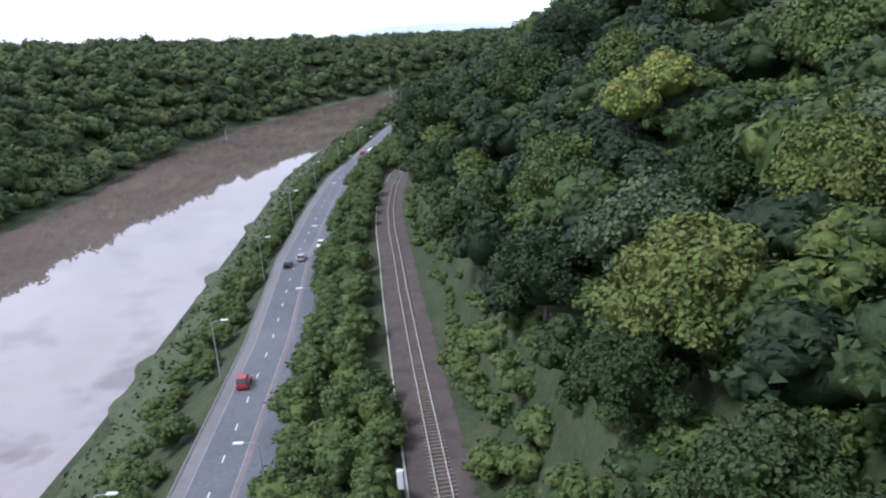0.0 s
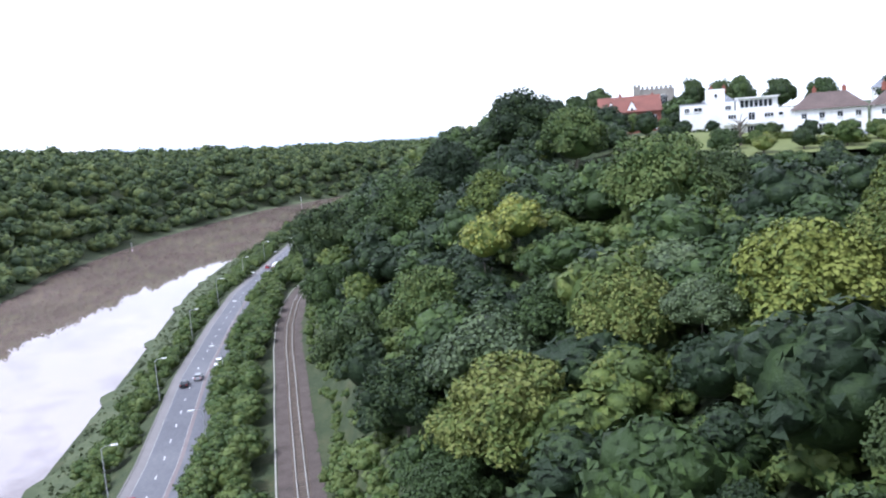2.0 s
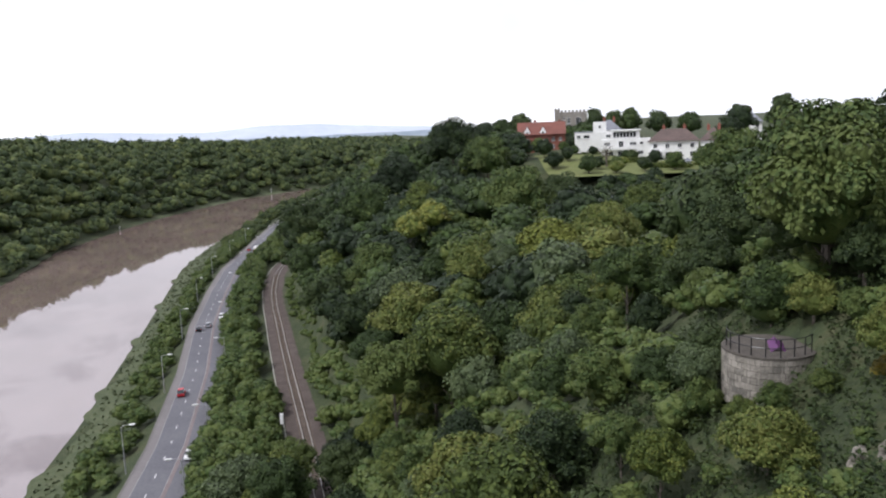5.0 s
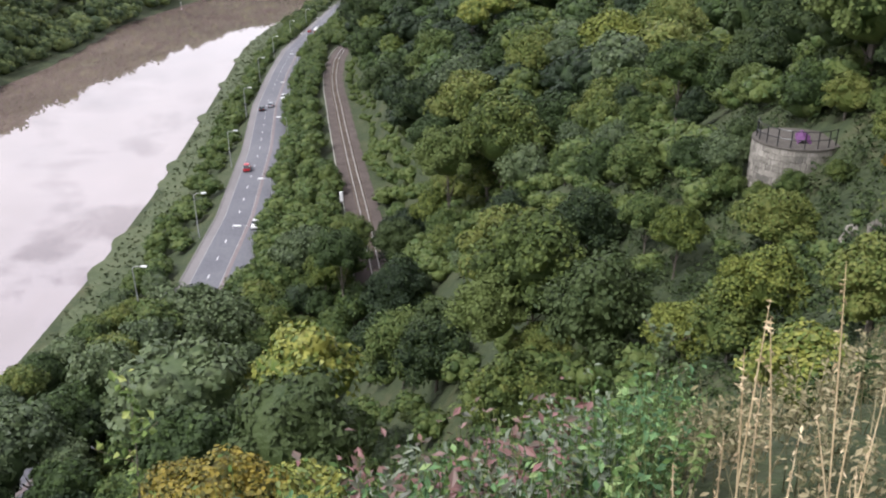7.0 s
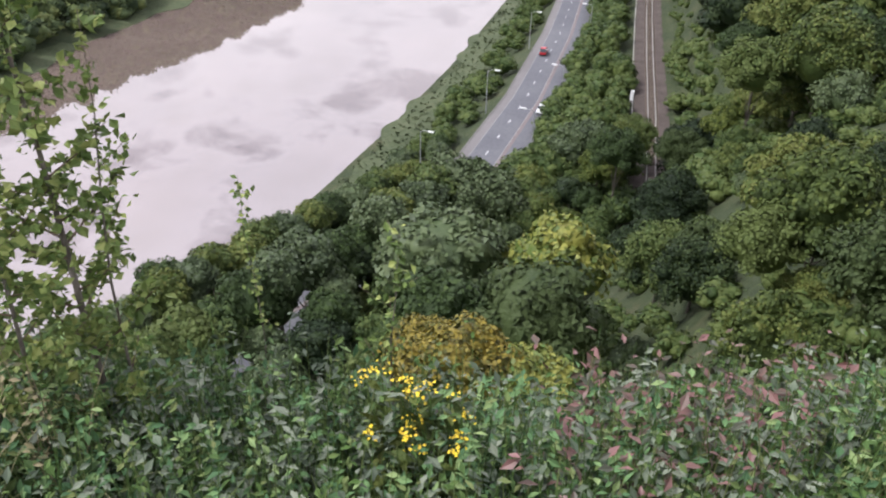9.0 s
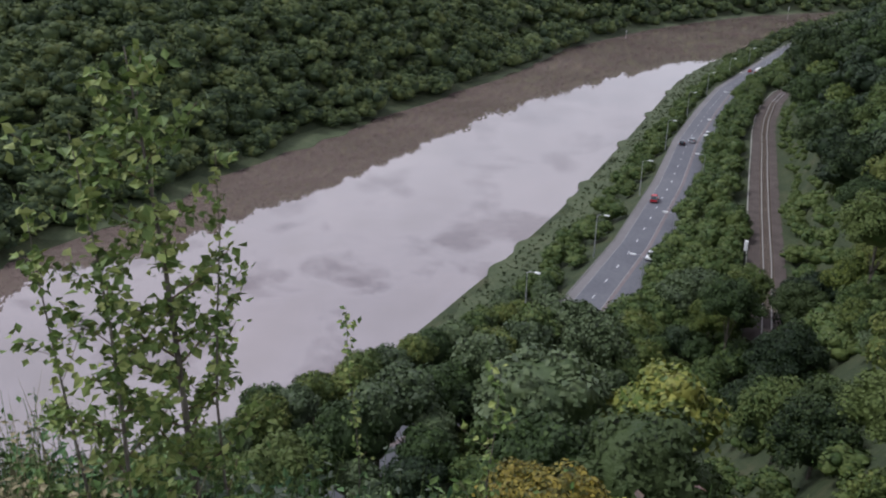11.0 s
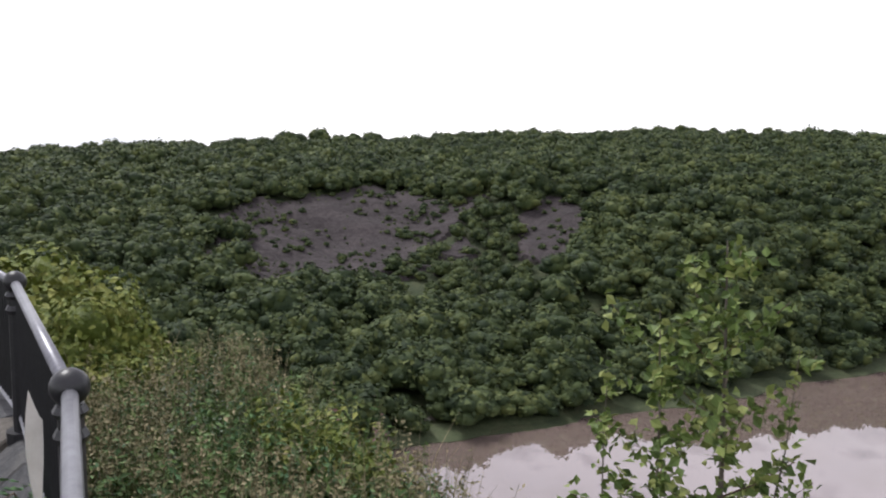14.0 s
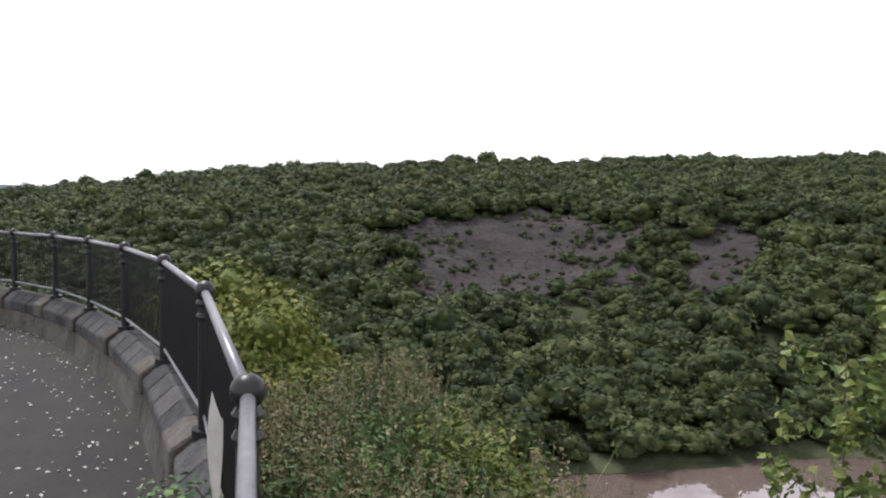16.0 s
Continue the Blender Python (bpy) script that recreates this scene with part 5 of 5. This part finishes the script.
# ---- the lookout: path, low wall and iron fence ----
POSTS = [(2.6, 0.35, 67.05), (-0.2, -0.05, 67.02), (-3.1, -0.62, 67.0), (-5.72, -1.45, 66.9), (-8.23, -2.5, 66.72), (-10.3, -3.62, 66.56), (-12.1, -4.77, 66.4), (-13.65, -5.95, 66.26), (-14.95, -7.25, 66.13), (-16.0, -8.8, 66.05), (-16.7, -10.5, 66.0), (-17.0, -12.4, 65.95)]
line = np.array(POSTS)
fence = thing("iron_fence", "black painted iron railing with ball-topped posts on a low wall", "fence")
post_me = mesh_of("post", *join([tube([(0, 0, -1.08), (0, 0, -1.0)], [0.1, 0.1], 10), tube([(0, 0, -1.0), (0, 0, -0.2), (0, 0, -0.06)], [0.052, 0.048, 0.046], 10), tube([(0, 0, -0.2), (0, 0, -0.17), (0, 0, -0.14)], [0.05, 0.066, 0.05], 10), tube([(0, 0, -0.1), (0, 0, -0.075), (0, 0, -0.05)], [0.05, 0.066, 0.05], 10)]), iron)
ball_me = mesh_of("finial", *ico(3, 0.072), iron, True)
bar_me = mesh_of("bar", *tube([(0, 0, -0.9), (0, 0, -0.02)], 0.0085, 5), iron)
for x, y, z in POSTS:
    p = part("post", post_me, iron, fence)
    p.location = (x, y, z)
    part("finial", ball_me, iron, p).location = (0, 0, 0.015)
for (x0, y0, z0), (x1, y1, z1) in zip(POSTS, POSTS[1:]):
    a, b = np.array([x0, y0, z0]), np.array([x1, y1, z1])
    d = (b - a) / np.linalg.norm(b - a)
    part("top_rail", tube([a + d * 0.05, b - d * 0.05], 0.03, 10), iron_worn, fence, "worn grey rounded top rail", True)
    part("bottom_rail", tube([a + d * 0.05 - (0, 0, 0.9), b - d * 0.05 - (0, 0, 0.9)], 0.02, 6), iron_worn, fence)
    n = int(np.linalg.norm(b - a) / 0.105)
    for i in range(1, n):
        part("bar", bar_me, iron, fence).location = a + (b - a) * i / n


def beside(off):
    """The fence's line moved sideways; positive is the path's side."""
    d = np.gradient(line[:, :2], axis=0)
    d /= np.linalg.norm(d, axis=1, keepdims=True)
    return line[:, :2] + np.stack([-d[:, 1], d[:, 0]], 1) * off


low = tagged(new("low_wall"), "low kerb wall of blackened coping and limestone blocks", "wall", kind="structure")
k_fine = np.linspace(0, len(POSTS) - 1, 5 * (len(POSTS) - 1) + 1)


def along(off, dz):
    q = beside(off)
    return np.stack([np.interp(k_fine, np.arange(len(q)), q[:, 0]), np.interp(k_fine, np.arange(len(q)), q[:, 1]), np.interp(k_fine, np.arange(len(q)), line[:, 2]) - 1.06 + dz], 1)


def section(a, b, c, d, e):
    """A stone with the five-point cross-section (offset, height) between two places on the line."""
    v = np.concatenate([a, b])
    n = len(a)
    f = [tuple(range(n))[::-1], tuple(range(n, 2 * n))] + [(i, (i + 1) % n, n + (i + 1) % n, n + i) for i in range(n)]
    bm = bmesh.new()
    vs = [bm.verts.new(p) for p in v]
    for q in f:
        bm.faces.new([vs[i] for i in q])
    bmesh.ops.bevel(bm, geom=bm.edges[:], offset=0.018, segments=1, affect="EDGES")
    bmesh.ops.recalc_face_normals(bm, faces=bm.faces)
    return bm


def rib(shape):
    return np.stack([along(o, h) for o, h in shape], 0)


coping = rib([(-0.14, -0.35), (-0.14, 0.0), (0.03, 0.02), (0.22, -0.14), (0.22, -0.3)])
block = rib([(-0.15, -0.35), (-0.15, 0.01), (0.08, 0.02), (0.25, -0.09), (0.26, -0.3)])
plinth = rib([(-0.1, -1.1), (-0.1, -0.3), (0.21, -0.3), (0.26, -0.62), (0.27, -1.1)])
for i in range(len(k_fine) - 1):
    j = i % 5
    src, mat, tag = (block, kerb_pale, "pale limestone block") if j == 0 else (coping, kerb_dark, "")
    part("block" if j == 0 else "coping_stone", section(src[:, i] * 0.985 + src[:, i + 1] * 0.015, src[:, i] * 0.015 + src[:, i + 1] * 0.985, 0, 0, 0), mat, low, tag)
    part("plinth_stone", section(plinth[:, i], plinth[:, i + 1], 0, 0, 0), kerb_pale, low)
# path
outer, inner = along(0.24, -0.62), along(5.5, -0.75)
rows_p = [outer * (1 - k) + inner * k for k in np.linspace(0, 1, 8)]
n = len(outer)
path_v = np.concatenate(rows_p)
path_f = [(a * n + i, (a + 1) * n + i, (a + 1) * n + i + 1, a * n + i + 1) for a in range(7) for i in range(n - 1)]
tagged(new("path", mesh_of("path", path_v, path_f, path_tar, True)), "dark asphalt footpath strewn with pale litter and leaves", "path", kind="structure")
g2 = np.random.default_rng(31)
cnt = 1500
u_, v_ = g2.random(cnt) ** 1.6, g2.random(cnt) * (n - 1)
i0 = np.minimum(v_.astype(int), n - 2)
fr = (v_ - i0)[:, None]
pt = (outer[i0] * (1 - fr) + outer[i0 + 1] * fr) * (1 - u_[:, None] * 0.9) + (inner[i0] * (1 - fr) + inner[i0 + 1] * fr) * u_[:, None] * 0.9
tagged(new("litter", mesh_of("litter", *cards(pt + (0, 0, 0.012), np.tile((0, 0, 1.0), (cnt, 1)) + 0.15 * g2.normal(size=(cnt, 3)), 0.03, g2), chip)), "scattered pale petals and leaf litter on the path", "litter", kind="stuff")
# ivy that has grown through the fence over the wall
ivy = thing("ivy", "clump of green ivy grown over the low wall", "plant", -3.95, -1.16, 65.98)
dd = sphere_dirs(420, g2) * g2.uniform(0.25, 1.0, (420, 1))
part("leaves", cards(dd * (0.42, 0.26, 0.24) + (0, 0, 0.06), dd + (0, 0, 0.6), 0.055, g2, 1.1), leaf_near, ivy)
for i in range(5):
    part("stem", tube([(0.1 * i - 0.2, 0.2, -0.05), (0.1 * i - 0.22, 0.05, 0.16), (0.12 * i - 0.3, -0.16, 0.02)], [0.008, 0.006, 0.003], 4), stem_red, ivy)
# white cloth tied at the post
rag = thing("white_cloth", "strip of white cloth hanging from the fence", "cloth", -2.86, -0.66, 66.9)
bm = bmesh.new()
grid = [[bm.verts.new((0.05 * math.sin(j * 0.5), -0.014 * k + 0.006 * math.sin(j * 0.9 + k), 0.08 - 0.07 * j + 0.012 * k * k)) for k in range(4)] for j in range(8)]
for j in range(7):
    for k in range(3):
        bm.faces.new((grid[j][k], grid[j][k + 1], grid[j + 1][k + 1], grid[j + 1][k]))
bmesh.ops.solidify(bm, geom=bm.faces[:], thickness=0.006)
part("cloth", bm, cloth, rag)


# ---- plants at the lookout ----
def fence_y(x):
    return np.interp(x, line[::-1, 0], line[::-1, 1])


def stems(spots, h0, h1, per, leaf, g, lean=0.25, long=2.2, top=0.2):
    """Leafy stems: thin stalks and leaves along them; returns leaf and stalk arrays."""
    cs, ns, st = [], [], []
    for x, y in spots:
        z = float(height(x, y))
        h = g.uniform(h0, h1)
        a, l = g.uniform(0, 6.28), g.uniform(0, lean) * h
        tip = np.array([x + l * math.cos(a), y + l * math.sin(a), z + h])
        base = np.array([x, y, z - 0.05])
        k = g.uniform(top, 1.0, per)[:, None]
        p = base + (tip - base) * k + g.normal(size=(per, 3)) * leaf * (0.9, 0.9, 0.4)
        cs.append(p)
        ns.append(g.normal(size=(per, 3)) * 0.5 + (0, 0, 1.0))
        st.append(tube([base, (base + tip) / 2 + g.normal(size=3) * 0.02, tip], [0.004, 0.003, 0.0015], 3)[0][:9])
    sv = np.concatenate(st)
    m = len(st)
    i = np.arange(m)[:, None] * 9
    f = np.concatenate([i + [[a, b, c]] for r in (0, 3) for a, b, c in ((r, r + 1, r + 4), (r, r + 4, r + 3), (r + 1, r + 2, r + 5), (r + 1, r + 5, r + 4), (r + 2, r, r + 3), (r + 2, r + 3, r + 5))])
    return cards(np.concatenate(cs), np.concatenate(ns), leaf, g, long), (sv, f)


g3 = np.random.default_rng(11)


def spots_in(n, test, x0=-16, x1=14, y0=-9, y1=22):
    got = []
    while len(got) < n:
        x, y = g3.uniform(x0, x1), g3.uniform(y0, y1)
        if test(x, y) and y > fence_y(x) + 0.35 and float(height(x, y)) > 56:
            got.append((x, y))
    return got


def far_of(x, y):
    return math.hypot(x, y)


def az_of(x, y):
    return math.degrees(math.atan2(-x, y))


beds = [
    ("brambles", "dense green brambles and ivy below the fence", leaf_near, 6800, lambda x, y: 1.75 < far_of(x, y) < 8.5 and (az_of(x, y) > -14 or far_of(x, y) < 2.4), 0.35, 0.95, 15, 0.026),
    ("weeds", "tall green weeds on the cliff edge", leaf_grass, 5000, lambda x, y: 1.9 < far_of(x, y) < 12 and az_of(x, y) > -14, 0.5, 1.05, 18, 0.021),
    ("mound_plants", "leafy green plants on the mound by the fence", leaf_grass, 1200, lambda x, y: 58 < az_of(x, y) < 106 and 2.6 < far_of(x, y) < 13, 0.45, 0.9, 22, 0.036),
    ("mound_ivy", "dark ivy and bramble leaves over the mound", leaf_near, 1500, lambda x, y: 58 < az_of(x, y) < 106 and 2.6 < far_of(x, y) < 13, 0.3, 0.8, 20, 0.042),
    ("mound_grass", "feathery brownish seeding grass on the mound", leaf_husk, 2800, lambda x, y: 58 < az_of(x, y) < 106 and 2.6 < far_of(x, y) < 13 and math.sin(x * 1.3 + 0.4) * math.sin(y * 1.7 + 0.8) > 0.00, 0.75, 1.15, 34, 0.018),
    ("mound_herbs", "grey-green feathery herbs on the mound", leaf_herb, 1300, lambda x, y: 58 < az_of(x, y) < 106 and 2.6 < far_of(x, y) < 13 and math.sin(x * 1.3 + 2.1) * math.sin(y * 1.7 + 4.2) > -0.20, 0.5, 0.95, 26, 0.02),
    ("mound_nettles", "yellow-green nettle clumps on the mound", leaf_lime, 620, lambda x, y: 58 < az_of(x, y) < 106 and 2.6 < far_of(x, y) < 13 and math.sin(x * 1.3 + 3.3) * math.sin(y * 1.7 + 6.6) > 0.45, 0.6, 1.0, 30, 0.042),
    ("mound_reds", "reddish dying dock leaves on the mound", leaf_red, 240, lambda x, y: 60 < az_of(x, y) < 84 and 6 < far_of(x, y) < 13 and math.sin(x * 1.3 + 5.0) * math.sin(y * 1.7 + 10.0) > 0.0, 0.85, 1.3, 22, 0.022),
    ("slope_scrub", "low green scrub on the grass slope", leaf_mid, 900, lambda x, y: far_of(x, y) > 6 and y > 2, 0.25, 0.6, 22, 0.05),
    ("slope_grass", "dry brownish grass and scrub on the slope", leaf_husk, 4600, lambda x, y: far_of(x, y) > 2.2 and az_of(x, y) < -9 and far_of(x, y) < 19, 0.25, 0.7, 22, 0.024),
    ("docks", "brown seeding dock and thistle stalks", leaf_husk, 380, lambda x, y: 62 < az_of(x, y) < 100 and 5 < far_of(x, y) < 12, 0.75, 1.2, 22, 0.022),
    ("reddish_brambles", "bramble leaves turning red", leaf_red, 95, lambda x, y: -6 < az_of(x, y) < 14 and 2.1 < far_of(x, y) < 4.0, 0.7, 1.15, 18, 0.03),
    ("grey_herbs", "grey-green mugwort with pale heads", leaf_herb, 1600, lambda x, y: 2.0 < far_of(x, y) < 6 and -9 < az_of(x, y) < 60, 0.5, 1.0, 22, 0.026),
]
for name, label, mat, n, test, h0, h1, per, leaf in beds:
    la, sa = stems(spots_in(n, test), h0, h1, per, leaf, g3)
    ob = tagged(new(name, mesh_of(name, *la, mat)), label, "plants", kind="stuff")
    part("stalks", sa, leaf_husk if mat in (leaf_seed, leaf_husk) else leaf_grass, ob)


hx, hy = g3.uniform(3, 32, 5000), g3.uniform(20, 62, 5000)
ok = ((hx - 15.7) ** 2 + (hy - 46.3) ** 2 > 9) & (hx > 0.1 * hy)
la, sa = stems(list(zip(hx[ok].tolist(), hy[ok].tolist())), 0.4, 1.3, 12, 0.14, g3, 0.5, 1.6)
tagged(new("hill_scrub", mesh_of("hill_scrub", *la, leaf_dark)), "dense low scrub and ivy over the steep slope", "scrub", kind="stuff")


# long green grass blades arching among the weeds
def blades(spots, h0, h1, wide, g):
    """Bent, pointed blades; four quads' worth of ribbon each."""
    n = len(spots)
    base = np.array([(x, y, float(height(x, y))) for x, y in spots])
    a, hh, lean = g.uniform(0, 6.28, n), g.uniform(h0, h1, n), g.uniform(0.15, 0.6, n)
    way = np.stack([np.cos(a), np.sin(a), 0 * a], 1)
    side = np.stack([-np.sin(a), np.cos(a), 0 * a], 1)
    rings = []
    for k in (0.0, 0.35, 0.7, 1.0):
        c = base + way * (hh * lean * k * k)[:, None] + np.stack([0 * a, 0 * a, hh * (k - 0.28 * lean * k ** 3)], 1)
        w = (wide * (1.05 - k) * g.uniform(0.7, 1.3, n))[:, None]
        rings += [c - side * w, c + side * w]
    v = np.stack(rings, 1).reshape(-1, 3)
    i = np.arange(n)[:, None] * 8
    return v, np.concatenate([i + [[q, q + 1, q + 3, q + 2]] for q in (0, 2, 4)])


for name, label, mat, n, test, h0, h1 in (
        ("grass_blades", "long arching green grass among the weeds", leaf_grass, 3800, lambda x, y: -14 < az_of(x, y) < 62 and 1.5 < far_of(x, y) < 5.5, 0.5, 0.95),
        ("straw_blades", "long straw-coloured dead grass on the slope", leaf_husk, 2600, lambda x, y: az_of(x, y) < -9 and 2.0 < far_of(x, y) < 15, 0.3, 0.75),
        ("mound_blades", "thin brownish grass stems on the mound", leaf_husk, 2400, lambda x, y: 58 < az_of(x, y) < 106 and 2.6 < far_of(x, y) < 13, 0.8, 1.25)):
    tagged(new(name, mesh_of(name, *blades(spots_in(n, test), h0, h1, 0.006, g3), mat)), label, "grass", kind="stuff")


# yellow ragwort
def ragwort(x, y, h):
    z = float(height(x, y))
    r = thing("ragwort", "ragwort plant with clusters of yellow flowers", "flower", x, y, z, 0, group="ragwort")
    la, sa = [], []
    for i in range(7):
        a = i * 0.9
        tip = np.array([0.16 * math.cos(a) * (0.4 + i * 0.12), 0.16 * math.sin(a) * (0.4 + i * 0.12), h * (0.75 + 0.05 * (i % 5))])
        sa.append(tube([(0, 0, 0), tip * (0.4, 0.4, 0.6), tip], [0.008, 0.005, 0.003], 4))
        k = g3.uniform(0.15, 0.95, 14)[:, None]
        la.append((tip * k + g3.normal(size=(14, 3)) * 0.03, g3.normal(size=(14, 3)) + (0, 0, 1)))
        c = tip + g3.normal(size=(16, 3)) * (0.022, 0.022, 0.008)
        part("flower_head", cards(c, g3.normal(size=(16, 3)) * 0.3 + (0, 0, 1), 0.016, g3, 1.0), petal, r, "cluster of yellow flowers")
    for q in sa:
        part("stem", q, leaf_grass, r)
    part("leaves", cards(np.concatenate([c for c, _ in la]), np.concatenate([q for _, q in la]), 0.06, g3, 2.4), leaf_light, r)


for x, y, h in ((-1.3, 2.2, 1.05), (-1.1, 2.25, 1.0)):
    ragwort(x, y, h)


# dry grass stalks
def grass_tuft(x, y, n, h):
    z = float(height(x, y))
    t_ = thing("dry_grass", "tuft of tall straw-coloured dry grass", "grass", x, y, z, 0, group="dry grass")
    for i in range(n):
        a, l = g3.uniform(0, 6.28), g3.uniform(0.05, 0.4)
        hh = h * g3.uniform(0.8, 1.25)
        b = np.array([g3.uniform(-0.15, 0.15), g3.uniform(-0.15, 0.15), 0])
        tip = b + (l * math.cos(a), l * math.sin(a), hh)
        mid = b * 0.6 + tip * 0.4 + (0, 0, 0.12)
        part("stalk", tube([b, mid, tip * 0.85 + b * 0.15 + (0, 0, 0.05), tip], [0.004, 0.003, 0.0025, 0.001], 4), leaf_dry, t_)
        k = g3.uniform(0.8, 1.0, 26)[:, None]
        part("seed_head", cards(b + (tip - b) * k + g3.normal(size=(26, 3)) * 0.005, g3.normal(size=(26, 3)), 0.007, g3, 3.0), leaf_dry, t_)


for x, y, n, h in ((0.65, 1.75, 9, 1.85), (0.95, 1.8, 9, 1.9), (1.15, 1.7, 8, 1.9), (0.55, 1.6, 7, 1.75), (0.8, 1.65, 7, 1.85), (0.3, 1.5, 6, 1.4), (0.0, 1.45, 5, 1.2), (1.0, 1.6, 6, 1.85), (-0.45, 1.5, 5, 1.15), (1.2, 1.45, 5, 1.7)):
    grass_tuft(x, y, n, h * 0.88)


# leafy saplings
def sapling(x, y, tip, n_branch, leaf, label, base_r=0.022, spread_=0.46, per=62, name="sapling", seed=1, mat=leaf_sapling, start=0.2):
    g = np.random.default_rng(seed)
    z = float(height(x, y))
    s = thing(name, label, "shrub", x, y, z)
    tip = np.array(tip, float) - (x, y, z)
    ks = np.linspace(0, 1, 7)
    stem = np.stack([tip * k + np.array([0.06 * math.sin(k * 5 + seed), 0.05 * math.sin(k * 4 + 2 * seed), 0]) * k * (1 - k) * 3 for k in ks])
    part("stem", tube(stem, base_r * (1.05 - 0.9 * ks), 7), bark, s)
    h = tip[2]
    ca, na = [], []
    for i in range(n_branch):
        k = start + (0.98 - start) * (i + g.uniform(0, 0.7)) / n_branch
        p0 = np.array([np.interp(k, ks, stem[:, q]) for q in range(3)])
        a = i * 2.4 + g.uniform(-0.4, 0.4)
        l = spread_ * h / 2.8 * (1.0 - 0.55 * k) * g.uniform(0.7, 1.25)
        end = p0 + (l * math.cos(a), l * math.sin(a), l * g.uniform(0.5, 1.1))
        mid = (p0 + end) / 2 + (0, 0, -0.06 * l)
        part("branch", tube([p0, mid, end], [base_r * 0.45 * (1.1 - k), base_r * 0.3 * (1.1 - k), 0.002], 5), stem_red, s)
        m = max(5, int(per * 1.15 * l / 0.4))
        q = g.uniform(0.25, 1.05, m)[:, None]
        pts_ = np.where(q < 0.5, p0 + (mid - p0) * q * 2, mid + (end - mid) * (q - 0.5) * 2)
        ca.append(pts_ + g.normal(size=(m, 3)) * leaf * 0.75)
        na.append(g.normal(size=(m, 3)) * 0.7 + (0, 0, 0.7))
    m = 80
    k = g.uniform(0.55, 1.0, m)
    ca.append(np.stack([np.interp(k, ks, stem[:, q]) for q in range(3)], 1) + g.normal(size=(m, 3)) * leaf * 0.6)
    na.append(g.normal(size=(m, 3)) * 0.7 + (0, 0, 0.7))
    part("leaves", cards(np.concatenate(ca), np.concatenate(na), leaf, g, 1.35), mat, s)


sapling(-2.66, 1.88, (-2.75, 1.83, 67.6), 30, 0.038, "slender sapling with round glossy yellow-green leaves", seed=3, spread_=0.33, per=80)
sapling(-2.8, 1.66, (-2.87, 1.63, 67.3), 22, 0.037, "leafy side sapling with yellow-green leaves", 0.014, 0.4, 76, seed=5)
sapling(-2.62, 1.98, (-2.58, 2.07, 67.2), 12, 0.032, "thin upright shoot with small leaves", 0.01, 0.3, 50, seed=8)
sapling(-2.9, 1.5, (-2.96, 1.46, 67.08), 12, 0.032, "low leafy shoot beside the sapling", 0.01, 0.34, 50, seed=10)
sapling(-2.24, 2.4, (-2.23, 2.43, 66.45), 7, 0.024, "single thin weed stalk standing above the brambles", 0.005, 0.12, 20, seed=12)
sapling(-1.7, 2.9, (-1.75, 3.0, 66.0), 10, 0.035, "grey-stemmed shrub on the edge", 0.01, 0.4, 14, seed=14)
sapling(0.95, 4.6, (1.0, 4.8, 65.4), 16, 0.04, "grey-leaved thorny shrub on the slope", 0.014, 0.7, 18, seed=15, mat=leaf_grey)

# shrubs along the fence and on the slope below
for x, y, w, k, dz in ((-9.1, -1.55, 2.0, 6, -0.1), (-10.6, -2.4, 2.9, 6, 0.0), (-12.3, -3.4, 2.9, 6, 0.1), (-13.9, -4.4, 2.6, 6, 0.1), (-15.4, -6.0, 2.3, 6, 0.0), (-9.6, -0.9, 1.7, 1, -0.2),
                       (-4.6, 6.5, 3.0, 5, 0), (-2.0, 8.0, 3.2, 3, 0), (-6.0, 4.6, 2.6, 2, 0), (0.5, 10.5, 3.4, 0, 0), (3.5, 12.5, 3.0, 1, 0), (-3.5, 11, 4.0, 2, 0), (6.5, 16, 3.0, 4, 0), (9.5, 20, 3.6, 1, 0), (13, 24, 4, 1, 0), (4.5, 19, 3.6, 0, 0), (0, 17, 4, 5, 0), (-6.5, 9.5, 4, 0, 0), (-8.5, 3.2, 3, 0, 0), (-10.5, 1.2, 2.6, 2, 0), (8, 27, 3.8, 1, 0), (17, 29, 4, 4, 0), (20, 36, 4.5, 1, 0), (22, 43, 5, 0, 0), (18.6, 47.5, 3.2, 1, 0), (19.5, 44.5, 2.6, 0, 0), (13.2, 43.2, 2.2, 1, 0), (14.6, 42.6, 2.0, 0, 0), (12.2, 46.5, 2.8, 0, 0), (16.4, 41.2, 1.8, 1, 0), (20, 40, 3.0, 2, 0), (13.5, 49.5, 4.0, 2, 0), (17.5, 50.5, 4.5, 0, 0), (18.2, 39, 1.8, 3, 0), (21.5, 48, 4, 2, 0), (-5.2, 14, 4.2, 3, 0), (-9, 17, 4.6, 0, 0), (3, 24, 4, 1, 0), (-3, 20, 4.2, 5, 0), (-4, 33, 4.4, 1, 0), (-7.5, 31, 5, 2, 0), (-0.5, 30, 4.2, 0, 0), (-5, 27, 4.5, 2, 0), (2, 34, 4, 1, 0), (-10, 26, 5, 0, 0)):
    tree(x, y, w, fine_kinds[k], 0.0, "shrub", "on the slope below the lookout", z=float(height(x, y)) + dz)
